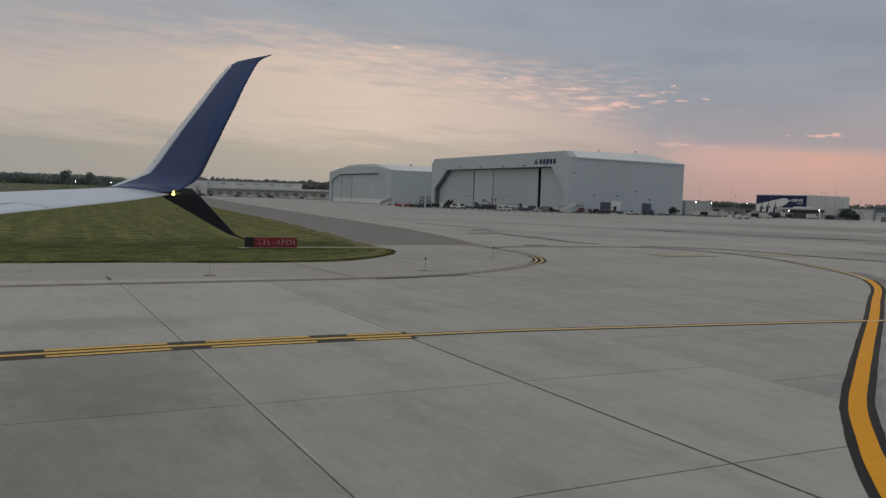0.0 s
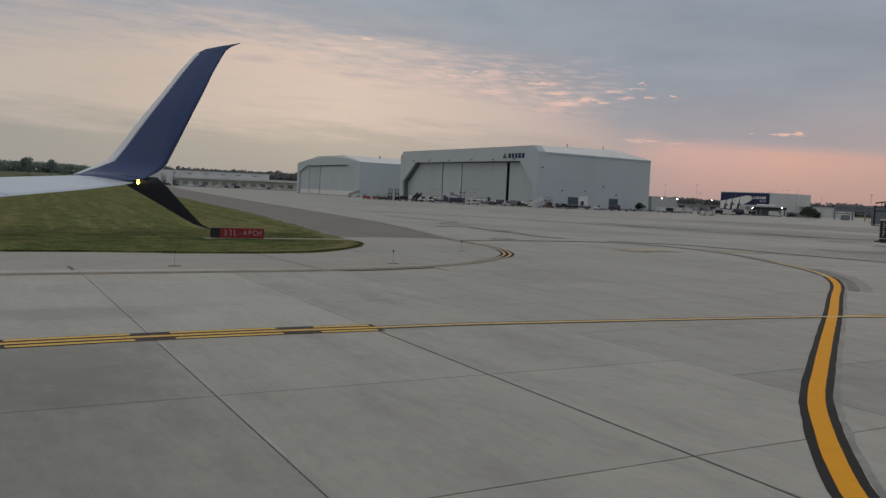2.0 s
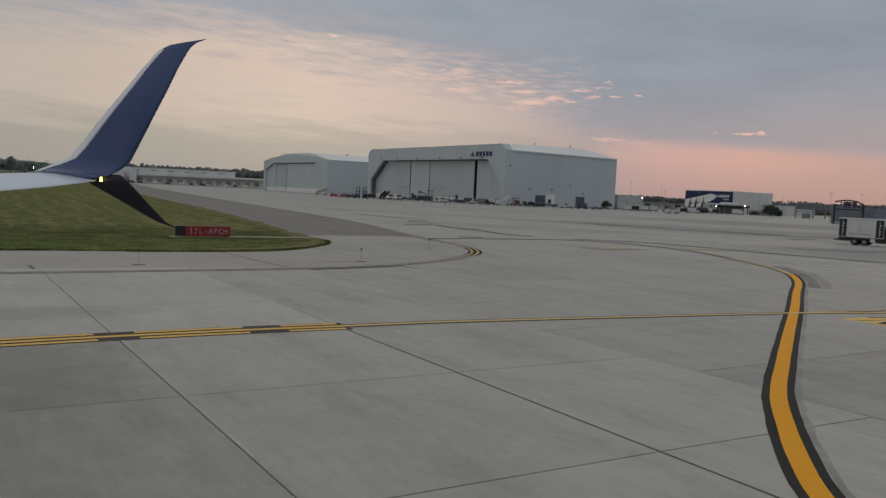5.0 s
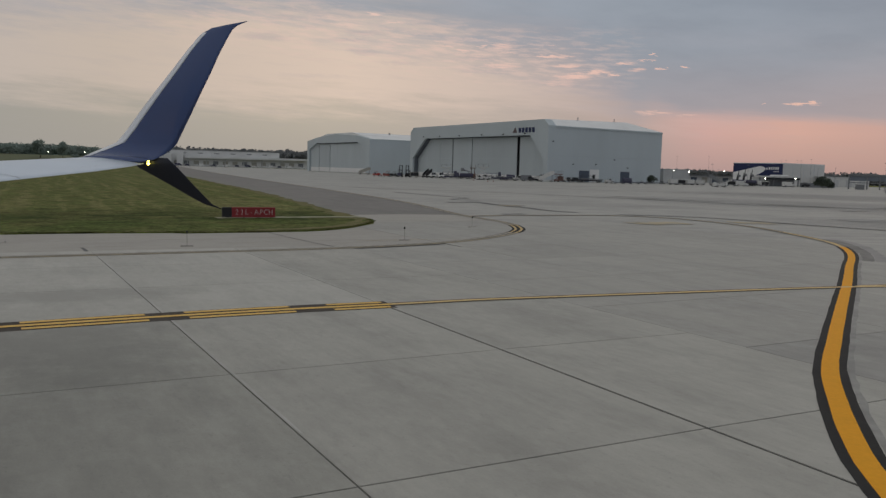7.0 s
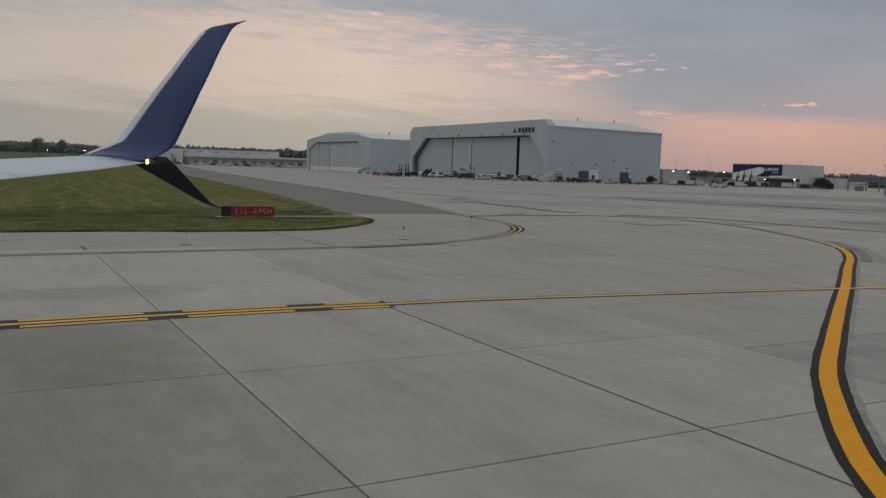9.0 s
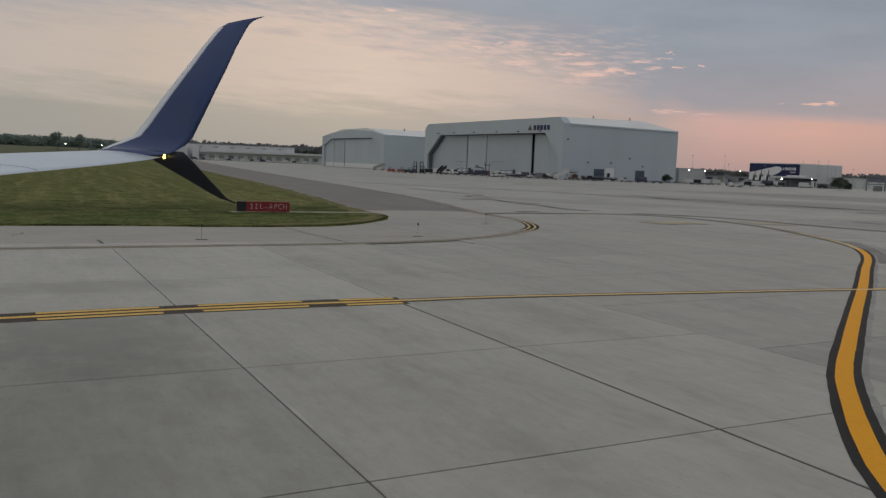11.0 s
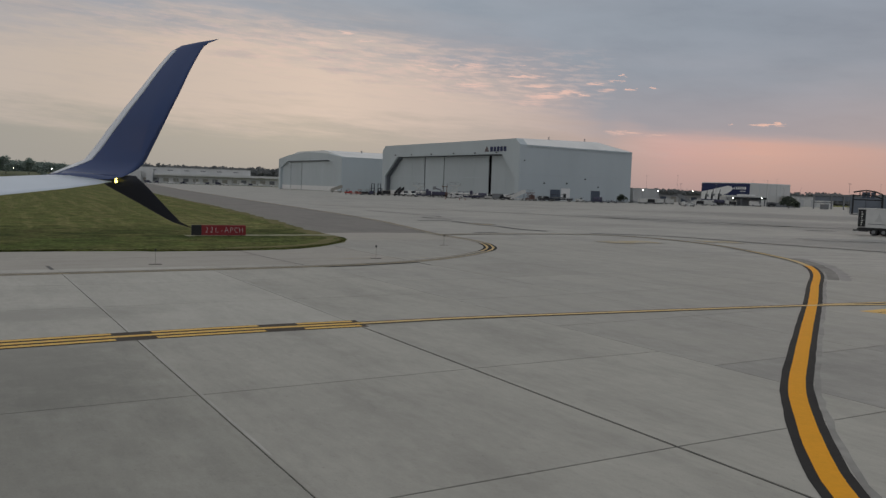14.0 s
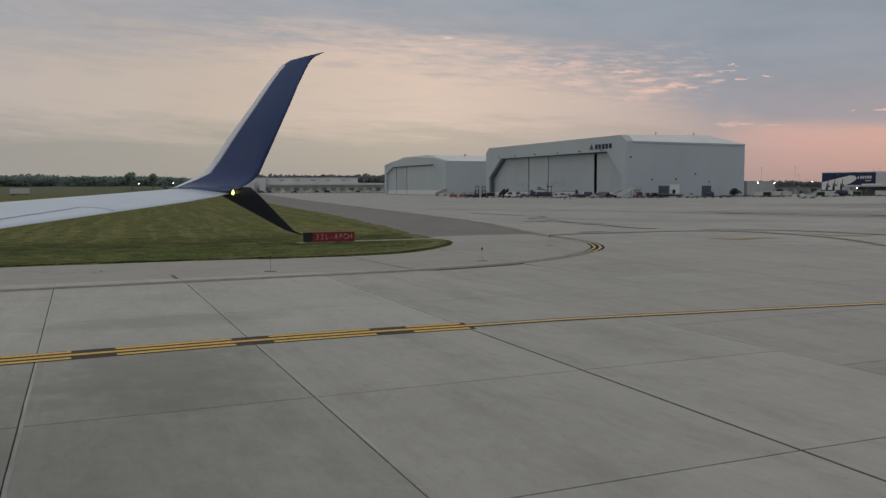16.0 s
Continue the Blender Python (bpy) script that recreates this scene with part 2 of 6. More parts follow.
def ground_material(name, colour, dark, light, streak_turn=120.1, piece=0.0, rough=0.85, wear=0.5, aggregate=0.10, ovals=()):
    """Pavement: cloudy wear, tyre-rubber streaks along the traffic, fine aggregate. Works in world metres."""
    m = bpy.data.materials.new(name)
    m.use_nodes = True
    n = Net(m.node_tree)
    b = m.node_tree.nodes["Principled BSDF"]
    b.inputs["Roughness"].default_value = rough
    pos = n.node("ShaderNodeNewGeometry").outputs["Position"]
    mp = n.node("ShaderNodeMapping")
    mp.inputs["Rotation"].default_value = (0, 0, radians(-streak_turn))
    n.join(pos, mp.inputs[0])
    st = n.node("ShaderNodeMapping")
    st.inputs["Scale"].default_value = (0.20, 1.0, 1.0)
    n.join(mp.outputs[0], st.inputs[0])
    streak = n.noise(st.outputs[0], 0.8, 6.0, 0.66)
    brush = n.node("ShaderNodeMapping")
    brush.inputs["Scale"].default_value = (0.38, 1.0, 1.0)
    n.join(mp.outputs[0], brush.inputs[0])
    broom = n.noise(brush.outputs[0], 5.5, 5.0, 0.7)
    cloud = n.noise(pos, 0.13, 5.0, 0.6)
    mott = n.noise(pos, 1.1, 6.0, 0.7)
    agg = n.noise(pos, 26.0, 3.0, 0.7)
    col = n.mix(n.math("MULTIPLY", n.ramp(streak, [(0.44, 0.0), (0.66, 1.0)]), wear), (*colour, 1), (*dark, 1))
    col = n.mix(n.math("MULTIPLY", n.ramp(cloud, [(0.46, 0.0), (0.70, 1.0)]), wear), col, (*dark, 1))
    col = n.mix(n.math("MULTIPLY", n.ramp(mott, [(0.46, 0.0), (0.70, 1.0)]), 0.36), col, (*light, 1))
    speck = n.noise(brush.outputs[0], 3.4, 8.0, 0.82)
    col = n.mix(n.math("MULTIPLY", n.ramp(speck, [(0.55, 0.0), (0.66, 1.0)]), 0.42), col, (*dark, 1))
    pit = n.noise(pos, 9.0, 4.0, 0.8)
    col = n.mix(n.math("MULTIPLY", n.ramp(pit, [(0.60, 0.0), (0.68, 1.0)]), 0.35), col, tuple(c * 0.75 for c in dark) + (1,))
    k = n.math("ADD", 0.84, n.math("MULTIPLY", broom, 0.32))
    col = n.mix(1.0, col, n.xyz(k, k, k), "MULTIPLY")
    k = n.math("ADD", 1.0 - aggregate, n.math("MULTIPLY", agg, 2 * aggregate))
    col = n.mix(1.0, col, n.xyz(k, k, k), "MULTIPLY")
    # tyre-darkened places and broader darker areas: plan place, bearing of the long axis, half length, half width,
    # strength
    px_ = n.node("ShaderNodeSeparateXYZ")
    n.join(pos, px_.inputs[0])
    for x0, y0, turn, lon, wid, k0 in ovals:
        c, s = math.cos(radians(turn)), math.sin(radians(turn))
        u = n.math("ADD", n.math("MULTIPLY", px_.outputs[0], c / lon), n.math("MULTIPLY_ADD", px_.outputs[1], s / lon, -(x0 * c + y0 * s) / lon))
        v = n.math("ADD", n.math("MULTIPLY", px_.outputs[0], -s / wid), n.math("MULTIPLY_ADD", px_.outputs[1], c / wid, (x0 * s - y0 * c) / wid))
        d = n.math("ADD", n.math("MULTIPLY_ADD", u, u, n.math("MULTIPLY", v, v)), n.math("MULTIPLY", n.math("SUBTRACT", mott, 0.5), 1.6))
        col = n.mix(n.math("MULTIPLY", n.ramp(d, [(0.0, 1.0), (1.0, 0.0)], True), k0), col, (*dark, 1))
    if piece:
        info = n.node("ShaderNodeObjectInfo").outputs["Random"]
        k = n.math("ADD", 1.0 - piece, n.math("MULTIPLY", info, 2 * piece))
        col = n.mix(1.0, col, n.xyz(k, k, k), "MULTIPLY")
    n.put(b.inputs["Base Color"], col)
    bp = n.node("ShaderNodeBump", Strength=0.25, Distance=0.01)
    n.join(agg, bp.inputs["Height"])
    n.join(bp.outputs[0], b.inputs["Normal"])
    return m


CONC = ground_material("broom_finished_concrete", (0.391, 0.380, 0.340), (0.264, 0.257, 0.232), (0.448, 0.436, 0.391), piece=0.04, wear=0.55)
CONC_FAR = ground_material("apron_concrete", (0.388, 0.378, 0.345), (0.235, 0.232, 0.218), (0.43, 0.42, 0.39), wear=0.58, streak_turn=10.0, ovals=[(70, 112, -25, 58, 28, 0.95), (105, 165, -25, 70, 34, 0.95), (50, 66, -25, 28, 14, 0.9), (14, 100, -10, 22, 9, 0.4)])
LEFT_OVALS = [(-10.6, 23.0, 28, 4.6, 1.5, 0.75), (-19.0, 18.5, 28, 5.0, 1.8, 0.6), (-7.6, 16.4, 120, 4.4, 2.6, 0.6), (-13.0, 12.5, 28, 6.0, 3.0, 0.5), (-4.6, 10.4, 120, 5.0, 2.0, 0.15)]
# darker tone for the lanes on the left
CONC_L = ground_material("left_lane_concrete", (0.346, 0.338, 0.300), (0.226, 0.222, 0.200), (0.405, 0.40, 0.362), piece=0.03, wear=0.55, ovals=LEFT_OVALS)
CONC_P = ground_material("pale_worn_concrete", (0.434, 0.423, 0.381), (0.302, 0.294, 0.266), (0.47, 0.462, 0.43), piece=0.03, wear=0.45, ovals=LEFT_OVALS[:2])
# darker tone for the near slabs on the right
CONC_R = ground_material("right_lane_concrete", (0.315, 0.308, 0.284), (0.212, 0.208, 0.193), (0.395, 0.387, 0.358), piece=0.04, wear=0.6)
CONC_M = ground_material("middle_concrete", (0.357, 0.347, 0.312), (0.268, 0.262, 0.242), (0.43, 0.42, 0.39), piece=0.05, wear=0.55)
SHOULDER = ground_material("shoulder_concrete", (0.362, 0.342, 0.304), (0.276, 0.260, 0.232), (0.412, 0.392, 0.355), wear=0.45, streak_turn=30.0)
ASPHALT = ground_material("weathered_asphalt", (0.198, 0.186, 0.170), (0.142, 0.134, 0.124), (0.24, 0.226, 0.207), wear=0.6)
FILLER = material("joint_filler", (0.045, 0.045, 0.043), 0.9, grain=0.3)
YELLOW = material("yellow_marking_paint", (0.80, 0.355, 0.016), 0.75, grain=0.12, grain_scale=9, stain=0.18, stain_scale=1.5, tint=(0.55, 0.28, 0.02), spec=0.08)
YELLOW_B = material("pale_yellow_line_paint", (0.74, 0.47, 0.13), 0.7, grain=0.15, grain_scale=9, stain=0.25, stain_scale=1.5, tint=(0.45, 0.33, 0.14), spec=0.15)
YELLOW_OLD = material("worn_yellow_paint", (0.40, 0.32, 0.18), 0.75, grain=0.22, grain_scale=5, stain=0.6, stain_scale=0.8, tint=(0.34, 0.30, 0.20))
BLACK = material("black_marking_paint", (0.030, 0.030, 0.031), 0.8, grain=0.25, grain_scale=8, stain=0.3, stain_scale=1.2, tint=(0.06, 0.06, 0.058), spec=0.05)
TAR = material("crack_sealant", (0.10, 0.10, 0.098), 0.7, grain=0.3, grain_scale=3, stain=0.6, stain_scale=0.5, tint=(0.22, 0.21, 0.20))
PALESEAL = material("pale_joint_edge", (0.46, 0.455, 0.424), 0.85, grain=0.12, grain_scale=3, stain=1.0, stain_scale=0.6, tint=(0.37, 0.362, 0.335))
RUBBER = material("old_line_shadow", (0.13, 0.118, 0.103), 0.8, grain=0.25, grain_scale=4, stain=0.5, stain_scale=0.7, tint=(0.20, 0.188, 0.168))
WORNPATCH = material("faded_yellow_patch", (0.42, 0.345, 0.215), 0.8, grain=0.2, grain_scale=1.5, stain=1.0, stain_scale=0.9, tint=(0.36, 0.345, 0.30))
BAND = material("tyre_darkened_band", (0.245, 0.24, 0.23), 0.85, grain=0.2, grain_scale=0.8, stain=0.9, stain_scale=0.25, tint=(0.33, 0.325, 0.305))
YELLOW_TAN = material("sun_bleached_line_paint", (0.66, 0.47, 0.215), 0.7, grain=0.15, grain_scale=9, stain=0.3, stain_scale=1.2, tint=(0.48, 0.37, 0.21), spec=0.15)
OLDBLACK = material("browned_black_paint", (0.075, 0.064, 0.054), 0.8, grain=0.25, grain_scale=8, stain=0.4, stain_scale=1.0, tint=(0.13, 0.12, 0.108), spec=0.08)
FADED = material("faded_paint_edge", (0.23, 0.227, 0.213), 0.85, grain=0.2, grain_scale=2.0, stain=1.0, stain_scale=0.5, tint=(0.33, 0.325, 0.30))
SMEAR = material("tyre_scrub", (0.15, 0.146, 0.138), 0.85, grain=0.2, grain_scale=0.8, stain=0.8, stain_scale=0.4, tint=(0.27, 0.265, 0.245))
BLEACHED = material("bleached_line_paint", (0.46, 0.43, 0.35), 0.8, grain=0.2, grain_scale=5, stain=0.7, stain_scale=0.6, tint=(0.36, 0.32, 0.22))
YELLOW_DULL = material("dulled_yellow_paint", (0.56, 0.40, 0.16), 0.75, grain=0.15, grain_scale=5, stain=0.4, stain_scale=1.0, tint=(0.38, 0.31, 0.18))
DRYGRASS = material("dry_grass", (0.190, 0.168, 0.084), 0.95, grain=0.35, grain_scale=7, stain=0.95, stain_scale=0.9, tint=(0.088, 0.100, 0.034), spec=0.05)
STRAW = material("straw_strewn_strip", (0.30, 0.285, 0.20), 0.9, grain=0.2, grain_scale=2, stain=0.5, stain_scale=1.0, tint=(0.16, 0.17, 0.08))


# ---------------------------------------------------------------- mesh helpers
def link(name, bm, mat, smooth=False):
    me = bpy.data.meshes.new(name)
    bm.normal_update()
    bm.to_mesh(me)
    bm.free()
    for mt in (mat if isinstance(mat, (list, tuple)) else [mat]):
        me.materials.append(mt)
    if smooth:
        for p in me.polygons:
            p.use_smooth = True
    return me


def part(name, bm, mat, parent=None, label="", smooth=False, at=None):
    ob = new(name, link(name, bm, mat, smooth))
    if parent is not None:
        ob.parent = parent
    if at is not None:
        ob.matrix_basis = at
    if label:
        tagged(ob, label)
    return ob


def thing(name, m, label, category, group="", kind=""):
    e = new(name)
    e.empty_display_size = 0.3
    e.matrix_world = m
    return tagged(e, label, category, group, kind)


def box(x0, x1, y0, y1, z0, z1, bevel=0.0, bm=None):
    bm = bm or bmesh.new()
    r = bmesh.ops.create_cube(bm, size=1.0)
    vs = r["verts"]
    bmesh.ops.scale(bm, vec=(x1 - x0, y1 - y0, z1 - z0), verts=vs)
    bmesh.ops.translate(bm, vec=((x0 + x1) / 2, (y0 + y1) / 2, (z0 + z1) / 2), verts=vs)
    if bevel:
        es = list({e for v in vs for e in v.link_edges})
        bmesh.ops.bevel(bm, geom=es, offset=bevel, segments=2, affect="EDGES", profile=0.6)
    return bm


def prism(poly, z0, z1, bm=None, frame_of=None):
    """A polygon (x, y) drawn out from z0 to z1; frame_of turns it into place."""
    bm = bm or bmesh.new()
    f = frame_of or Matrix()
    lo = [bm.verts.new(f @ Vector((x, y, z0))) for x, y in poly]
    hi = [bm.verts.new(f @ Vector((x, y, z1))) for x, y in poly]
    n = len(poly)
    bm.faces.new(hi)
    bm.faces.new(lo[::-1])
    for i in range(n):
        bm.faces.new((lo[i], lo[(i + 1) % n], hi[(i + 1) % n], hi[i]))
    bmesh.ops.recalc_face_normals(bm, faces=bm.faces[:])
    return bm


def sheet(poly, z, bm=None):
    bm = bm or bmesh.new()
    bm.faces.new([bm.verts.new((x, y, z)) for x, y in poly])
    bmesh.ops.triangulate(bm, faces=bm.faces[:])
    bmesh.ops.recalc_face_normals(bm, faces=bm.faces[:])
    for fc in bm.faces:
        if fc.normal.z < 0:
            fc.normal_flip()
    return bm


def rod(p, q, r, r2=None, seg=8, bm=None):
    """A round bar from p to q."""
    bm = bm or bmesh.new()
    p, q = Vector(p), Vector(q)
    turn = (q - p).to_track_quat("Z", "Y").to_matrix().to_4x4()
    bmesh.ops.create_cone(bm, cap_ends=True, segments=seg, radius1=r, radius2=r if r2 is None else r2, depth=(q - p).length,
                          matrix=Matrix.Translation((p + q) / 2) @ turn)
    return bm


def loft(rings, bm=None, caps=True):
    bm = bm or bmesh.new()
    rows = [[bm.verts.new(v) for v in ring] for ring in rings]
    n = len(rows[0])
    for a, b in zip(rows, rows[1:]):
        for i in range(n):
            bm.faces.new((a[i], a[(i + 1) % n], b[(i + 1) % n], b[i]))
    if caps:
        bm.faces.new(rows[0][::-1])
        bm.faces.new(rows[-1])
    bmesh.ops.recalc_face_normals(bm, faces=bm.faces[:])
    return bm


def curve_through(pts, step=0.6):
    """A smooth line through plan points (Catmull-Rom)."""
    P = [Vector(p) for p in pts]
    P = [2 * P[0] - P[1], *P, 2 * P[-1] - P[-2]]
    out = []
    for a, b, c, d in zip(P, P[1:], P[2:], P[3:]):
        k = max(2, int((c - b).length / step))
        for i in range(k):
            t = i / k
            out.append(0.5 * (2 * b + (c - a) * t + (2 * a - 5 * b + 4 * c - d) * t * t + (3 * b - a - 3 * c + d) * t ** 3))
    return out + [P[-2]]


def ribbon(line, a, b, z, bm=None, rag=0.0):
    """A painted band along a plan line between the offsets a and b (to its left)."""
    bm = bm or bmesh.new()
    rows = []
    for i, p in enumerate(line):
        d = (line[min(i + 1, len(line) - 1)] - line[max(i - 1, 0)]).normalized()
        nrm = Vector((-d.y, d.x))
        ra, rb = (random.uniform(-rag, rag) for _ in range(2))
        u, v = p + nrm * (a + ra), p + nrm * (b + rb)
        rows.append((bm.verts.new((u.x, u.y, z)), bm.verts.new((v.x, v.y, z))))
    for (p, q), (r, s) in zip(rows, rows[1:]):
        f = bm.faces.new((p, r, s, q))
        f.normal_update()
        if f.normal.z < 0:
            f.normal_flip()
    return bm


# ---------------------------------------------------------------- ground
# the pavement's own grid: n across the lanes, m along them, away from the aircraft
TURN = radians(30.1)
NX, MX = Vector((math.cos(TURN), math.sin(TURN))), Vector((-math.sin(TURN), math.cos(TURN)))


def plan(n, m):
    p = NX * n + MX * m
    return (p.x, p.y)


GRASS = bpy.data.materials.new("mown_grass")
GRASS.use_nodes = True
_n = Net(GRASS.node_tree)
_b = GRASS.node_tree.nodes["Principled BSDF"]
_b.inputs["Roughness"].default_value = 0.95
_b.inputs["Specular IOR Level"].default_value = 0.05
_pos = _n.node("ShaderNodeNewGeometry").outputs["Position"]
_pxyz = _n.node("ShaderNodeSeparateXYZ")
_n.join(_pos, _pxyz.inputs[0])
_across = _n.math("ADD", _n.math("MULTIPLY", _pxyz.outputs[0], 0.906), _n.math("MULTIPLY", _pxyz.outputs[1], 0.423))
_along = _n.math("ADD", _n.math("MULTIPLY", _pxyz.outputs[0], -0.423), _n.math("MULTIPLY", _pxyz.outputs[1], 0.906))
_across = _n.math("ADD", _across, _n.math("MULTIPLY", _n.math("POWER", _n.math("DIVIDE", _along, 60.0), 2.0), 0.25))
_across = _n.math("ADD", _across, _n.math("MULTIPLY", _n.math("SUBTRACT", _n.noise(_pos, 0.07, 3.0, 0.6), 0.5), 3.5))
_wave = _n.noise(_n.xyz(_n.math("MULTIPLY", _across, 1.0), _n.math("MULTIPLY", _along, 0.028), 0.0), 0.75, 3.0, 0.6)
_away = _n.math("ADD", _n.math("ADD", _n.math("MULTIPLY", _pxyz.outputs[0], -0.5015), _n.math("MULTIPLY", _pxyz.outputs[1], 0.8651)), _n.math("MULTIPLY", _n.math("SUBTRACT", _n.noise(_pos, 0.35, 4.0), 0.5), 5.0))
_zone = _n.ramp(_n.math("DIVIDE", _n.math("SUBTRACT", _away, 40.0), 60.0), [(0.06, (0.140, 0.135, 0.050)), (0.10, (0.092, 0.112, 0.034)), (0.22, (0.080, 0.105, 0.030)), (0.28, (0.056, 0.072, 0.022)), (0.40, (0.072, 0.086, 0.027)), (0.50, (0.112, 0.130, 0.042)), (1.0, (0.112, 0.128, 0.042))])
_far = _n.ramp(_n.math("DIVIDE", _n.math("SUBTRACT", _away, 40.0), 60.0), [(0.36, 0.0), (0.50, 1.0)])
_c = _n.mix(_n.math("MULTIPLY", _n.ramp(_n.noise(_pos, 0.22, 5.0, 0.65), [(0.44, 0.0), (0.64, 1.0)]), 0.62), _zone, (0.150, 0.138, 0.055, 1))
_c = _n.mix(_n.math("MULTIPLY", _n.math("MULTIPLY", _n.ramp(_wave, [(0.48, 0.0), (0.62, 1.0)]), _far), 0.7), _c, (0.195, 0.180, 0.076, 1))
_k = _n.math("MULTIPLY", _n.ramp(_n.noise(_pos, 3.2, 5.0, 0.75), [(0.36, 0.35), (0.64, 1.1)]), _n.math("MULTIPLY", _n.ramp(_n.noise(_pos, 0.55, 4.0, 0.7), [(0.33, 0.45), (0.67, 1.05)]), 1.85))
_c = _n.mix(1.0, _c, _n.xyz(_k, _k, _k), "MULTIPLY")
_n.put(_b.inputs["Base Color"], _c)
_bp = _n.node("ShaderNodeBump", Strength=0.7, Distance=0.1)
_n.join(_n.noise(_pos, 7.0, 4.0, 0.7), _bp.inputs["Height"])
_n.join(_bp.outputs[0], _b.inputs["Normal"])

ground = part("ground", sheet([(-4500, -4500), (4500, -4500), (4500, 4500), (-4500, 4500)], -0.12), GRASS)
tagged(ground, "wide flat green airfield grass reaching the horizon", "ground", kind="structure")

apron = part("apron", sheet([(-420, -60), (420, -60), (420, 250), (330, 330), (215, 470), (60, 640), (-130, 640), (-230, 660), (-420, 300)], -0.03), CONC_FAR)
tagged(apron, "broad grey concrete apron with worn slabs and tyre marks", "apron", kind="structure")

EDGE_NEAR = [(-62, 7.9), (-40, 18.4), (-14.3, 33.0), (-11.0, 34.9), (-6.0, 37.8), (-2.0, 40.8), (0.9, 43.9), (3.3, 48.2), (4.75, 52.3), (5.1, 55.6), (4.75, 59.5), (3.4, 63.9), (1.33, 69.3)]
EDGE_FAR = [(-1.6, 81), (-5.4, 94.3), (-15.06, 120.2), (-30.8, 160.0), (-61.4, 237.6), (-110, 365), (-212, 640)]
edge_line = curve_through(EDGE_NEAR + EDGE_FAR, 1.2)
near_line = curve_through(EDGE_NEAR, 1.0)

shoulder = part("shoulder", sheet([(p.x, p.y) for p in near_line] + [(-3.38, 67.85), (-7.26, 65.3), (-30, 75), (-90, 60)], -0.012), SHOULDER)
tagged(shoulder, "pale concrete shoulder round the grass island", "shoulder", kind="structure")
asphalt = part("asphalt_shoulder", sheet([(-7.26, 65.3), (-3.38, 67.85), (1.33, 69.3), (-1.6, 81), (-5.4, 94.3), (-15.06, 120.2), (-30.8, 160.0), (-61.4, 237.6), (-110, 365), (-212, 640),
                                           (-240, 640), (-120, 300), (-60, 150), (-30, 90)], -0.010), ASPHALT)
tagged(asphalt, "dark weathered asphalt shoulder beside the grass", "shoulder", kind="structure")

GRASS_RIM = [(-90, 8.5), (-60, 20.3), (-40, 31.5), (-17.95, 42.9), (-14.2, 44.2), (-10.32, 46.1), (-7.59, 48.2), (-6.25, 50.4), (-5.21, 53.6), (-4.92, 57.6), (-5.95, 61.1), (-7.48, 63.6), (-9.47, 68.5),
             (-12.1, 76.4), (-17.0, 88.8), (-24.3, 107.9), (-33.8, 131), (-47, 161.7), (-72, 222), (-116, 330), (-225, 640)]
rim = curve_through(GRASS_RIM, 1.5)
bm = bmesh.new()
top = [bm.verts.new((p.x + random.uniform(-0.12, 0.12), p.y + random.uniform(-0.12, 0.12), 0.05)) for p in rim]
back = [bm.verts.new((-520, 640, 0.05)), bm.verts.new((-520, 8, 0.05))]
foot = [bm.verts.new((v.co.x + 0.05, v.co.y - 0.05, -0.03)) for v in top]
bm.faces.new(top + back)
for a, b, c, d in zip(foot, foot[1:], top[1:], top):
    bm.faces.new((a, b, c, d))
bmesh.ops.triangulate(bm, faces=[max(bm.faces, key=lambda f: len(f.verts))])
bmesh.ops.recalc_face_normals(bm, faces=bm.faces[:])
island = part("grass_verge", bm, GRASS)
tagged(island, "mown green and straw-coloured grass verge with a rounded tip", "grass", kind="structure")

dry_rim = [p for p in rim if p.y < 66 and p.x > -60]
dry = part("dry_grass_edge", ribbon(dry_rim, 0.03, 0.62, 0.056, rag=0.16), DRYGRASS)
tagged(dry, "dry straw-coloured grass along the verge's rim", "grass", kind="structure")
tip = [p for p in rim if 46 < p.y < 64 and p.x > -11]
back_rim = [p for p in rim if 62 < p.y < 190]
dry = part("dry_grass_edge", ribbon(back_rim, -0.25, 0.9, 0.055, rag=0.4), DRYGRASS)
tagged(dry, "dry ragged grass beside the asphalt shoulder", "grass", kind="structure")
dry = part("dry_grass_edge", ribbon(tip, 0.55, 1.7, 0.054, rag=0.45), DRYGRASS)
tagged(dry, "dry worn grass on the verge's rounded tip", "grass", kind="structure")

# ---------------------------------------------------------------- painted lines
S_LINE = [(5.2, 6.0), (5.5, 8.6), (5.84, 10.39), (6.3, 11.95), (7.1, 14.1), (8.1, 16.5), (9.6, 19.45), (11.8, 23.68), (13.2, 26.35), (15.5, 30.72), (18.4, 36.4), (20.4, 40.2), (21.9, 43.4), (23.2, 46.9), (24.05, 50.4), (24.4, 54.2), (24.5, 58.6), (24.3, 63.6), (23.0, 68.5), (21.0, 72.3), (18.0, 74.4), (14.4, 74.6), (10.87, 73.0), (5.53, 70.2), (1.6, 67.4)]
s_line = curve_through(S_LINE, 0.5)
cut = next(i for i, p in enumerate(s_line) if p.y > 44.5)
mk = thing("turn_line", pose(0, 0, 0), "wide yellow curved taxi line with black borders painted on the concrete", "marking", kind="structure")
part("black_border", ribbon(s_line[: cut + 5], -0.335, 0.335, 0.004, rag=0.012), BLACK, mk)
part("yellow_line", ribbon(s_line[: cut + 5], -0.17, 0.17, 0.008, rag=0.006), YELLOW, mk)
part("faded_border", ribbon(s_line[6: cut - 2], -0.47, -0.337, 0.0025, rag=0.03), FADED, mk)
fade = cut + 26
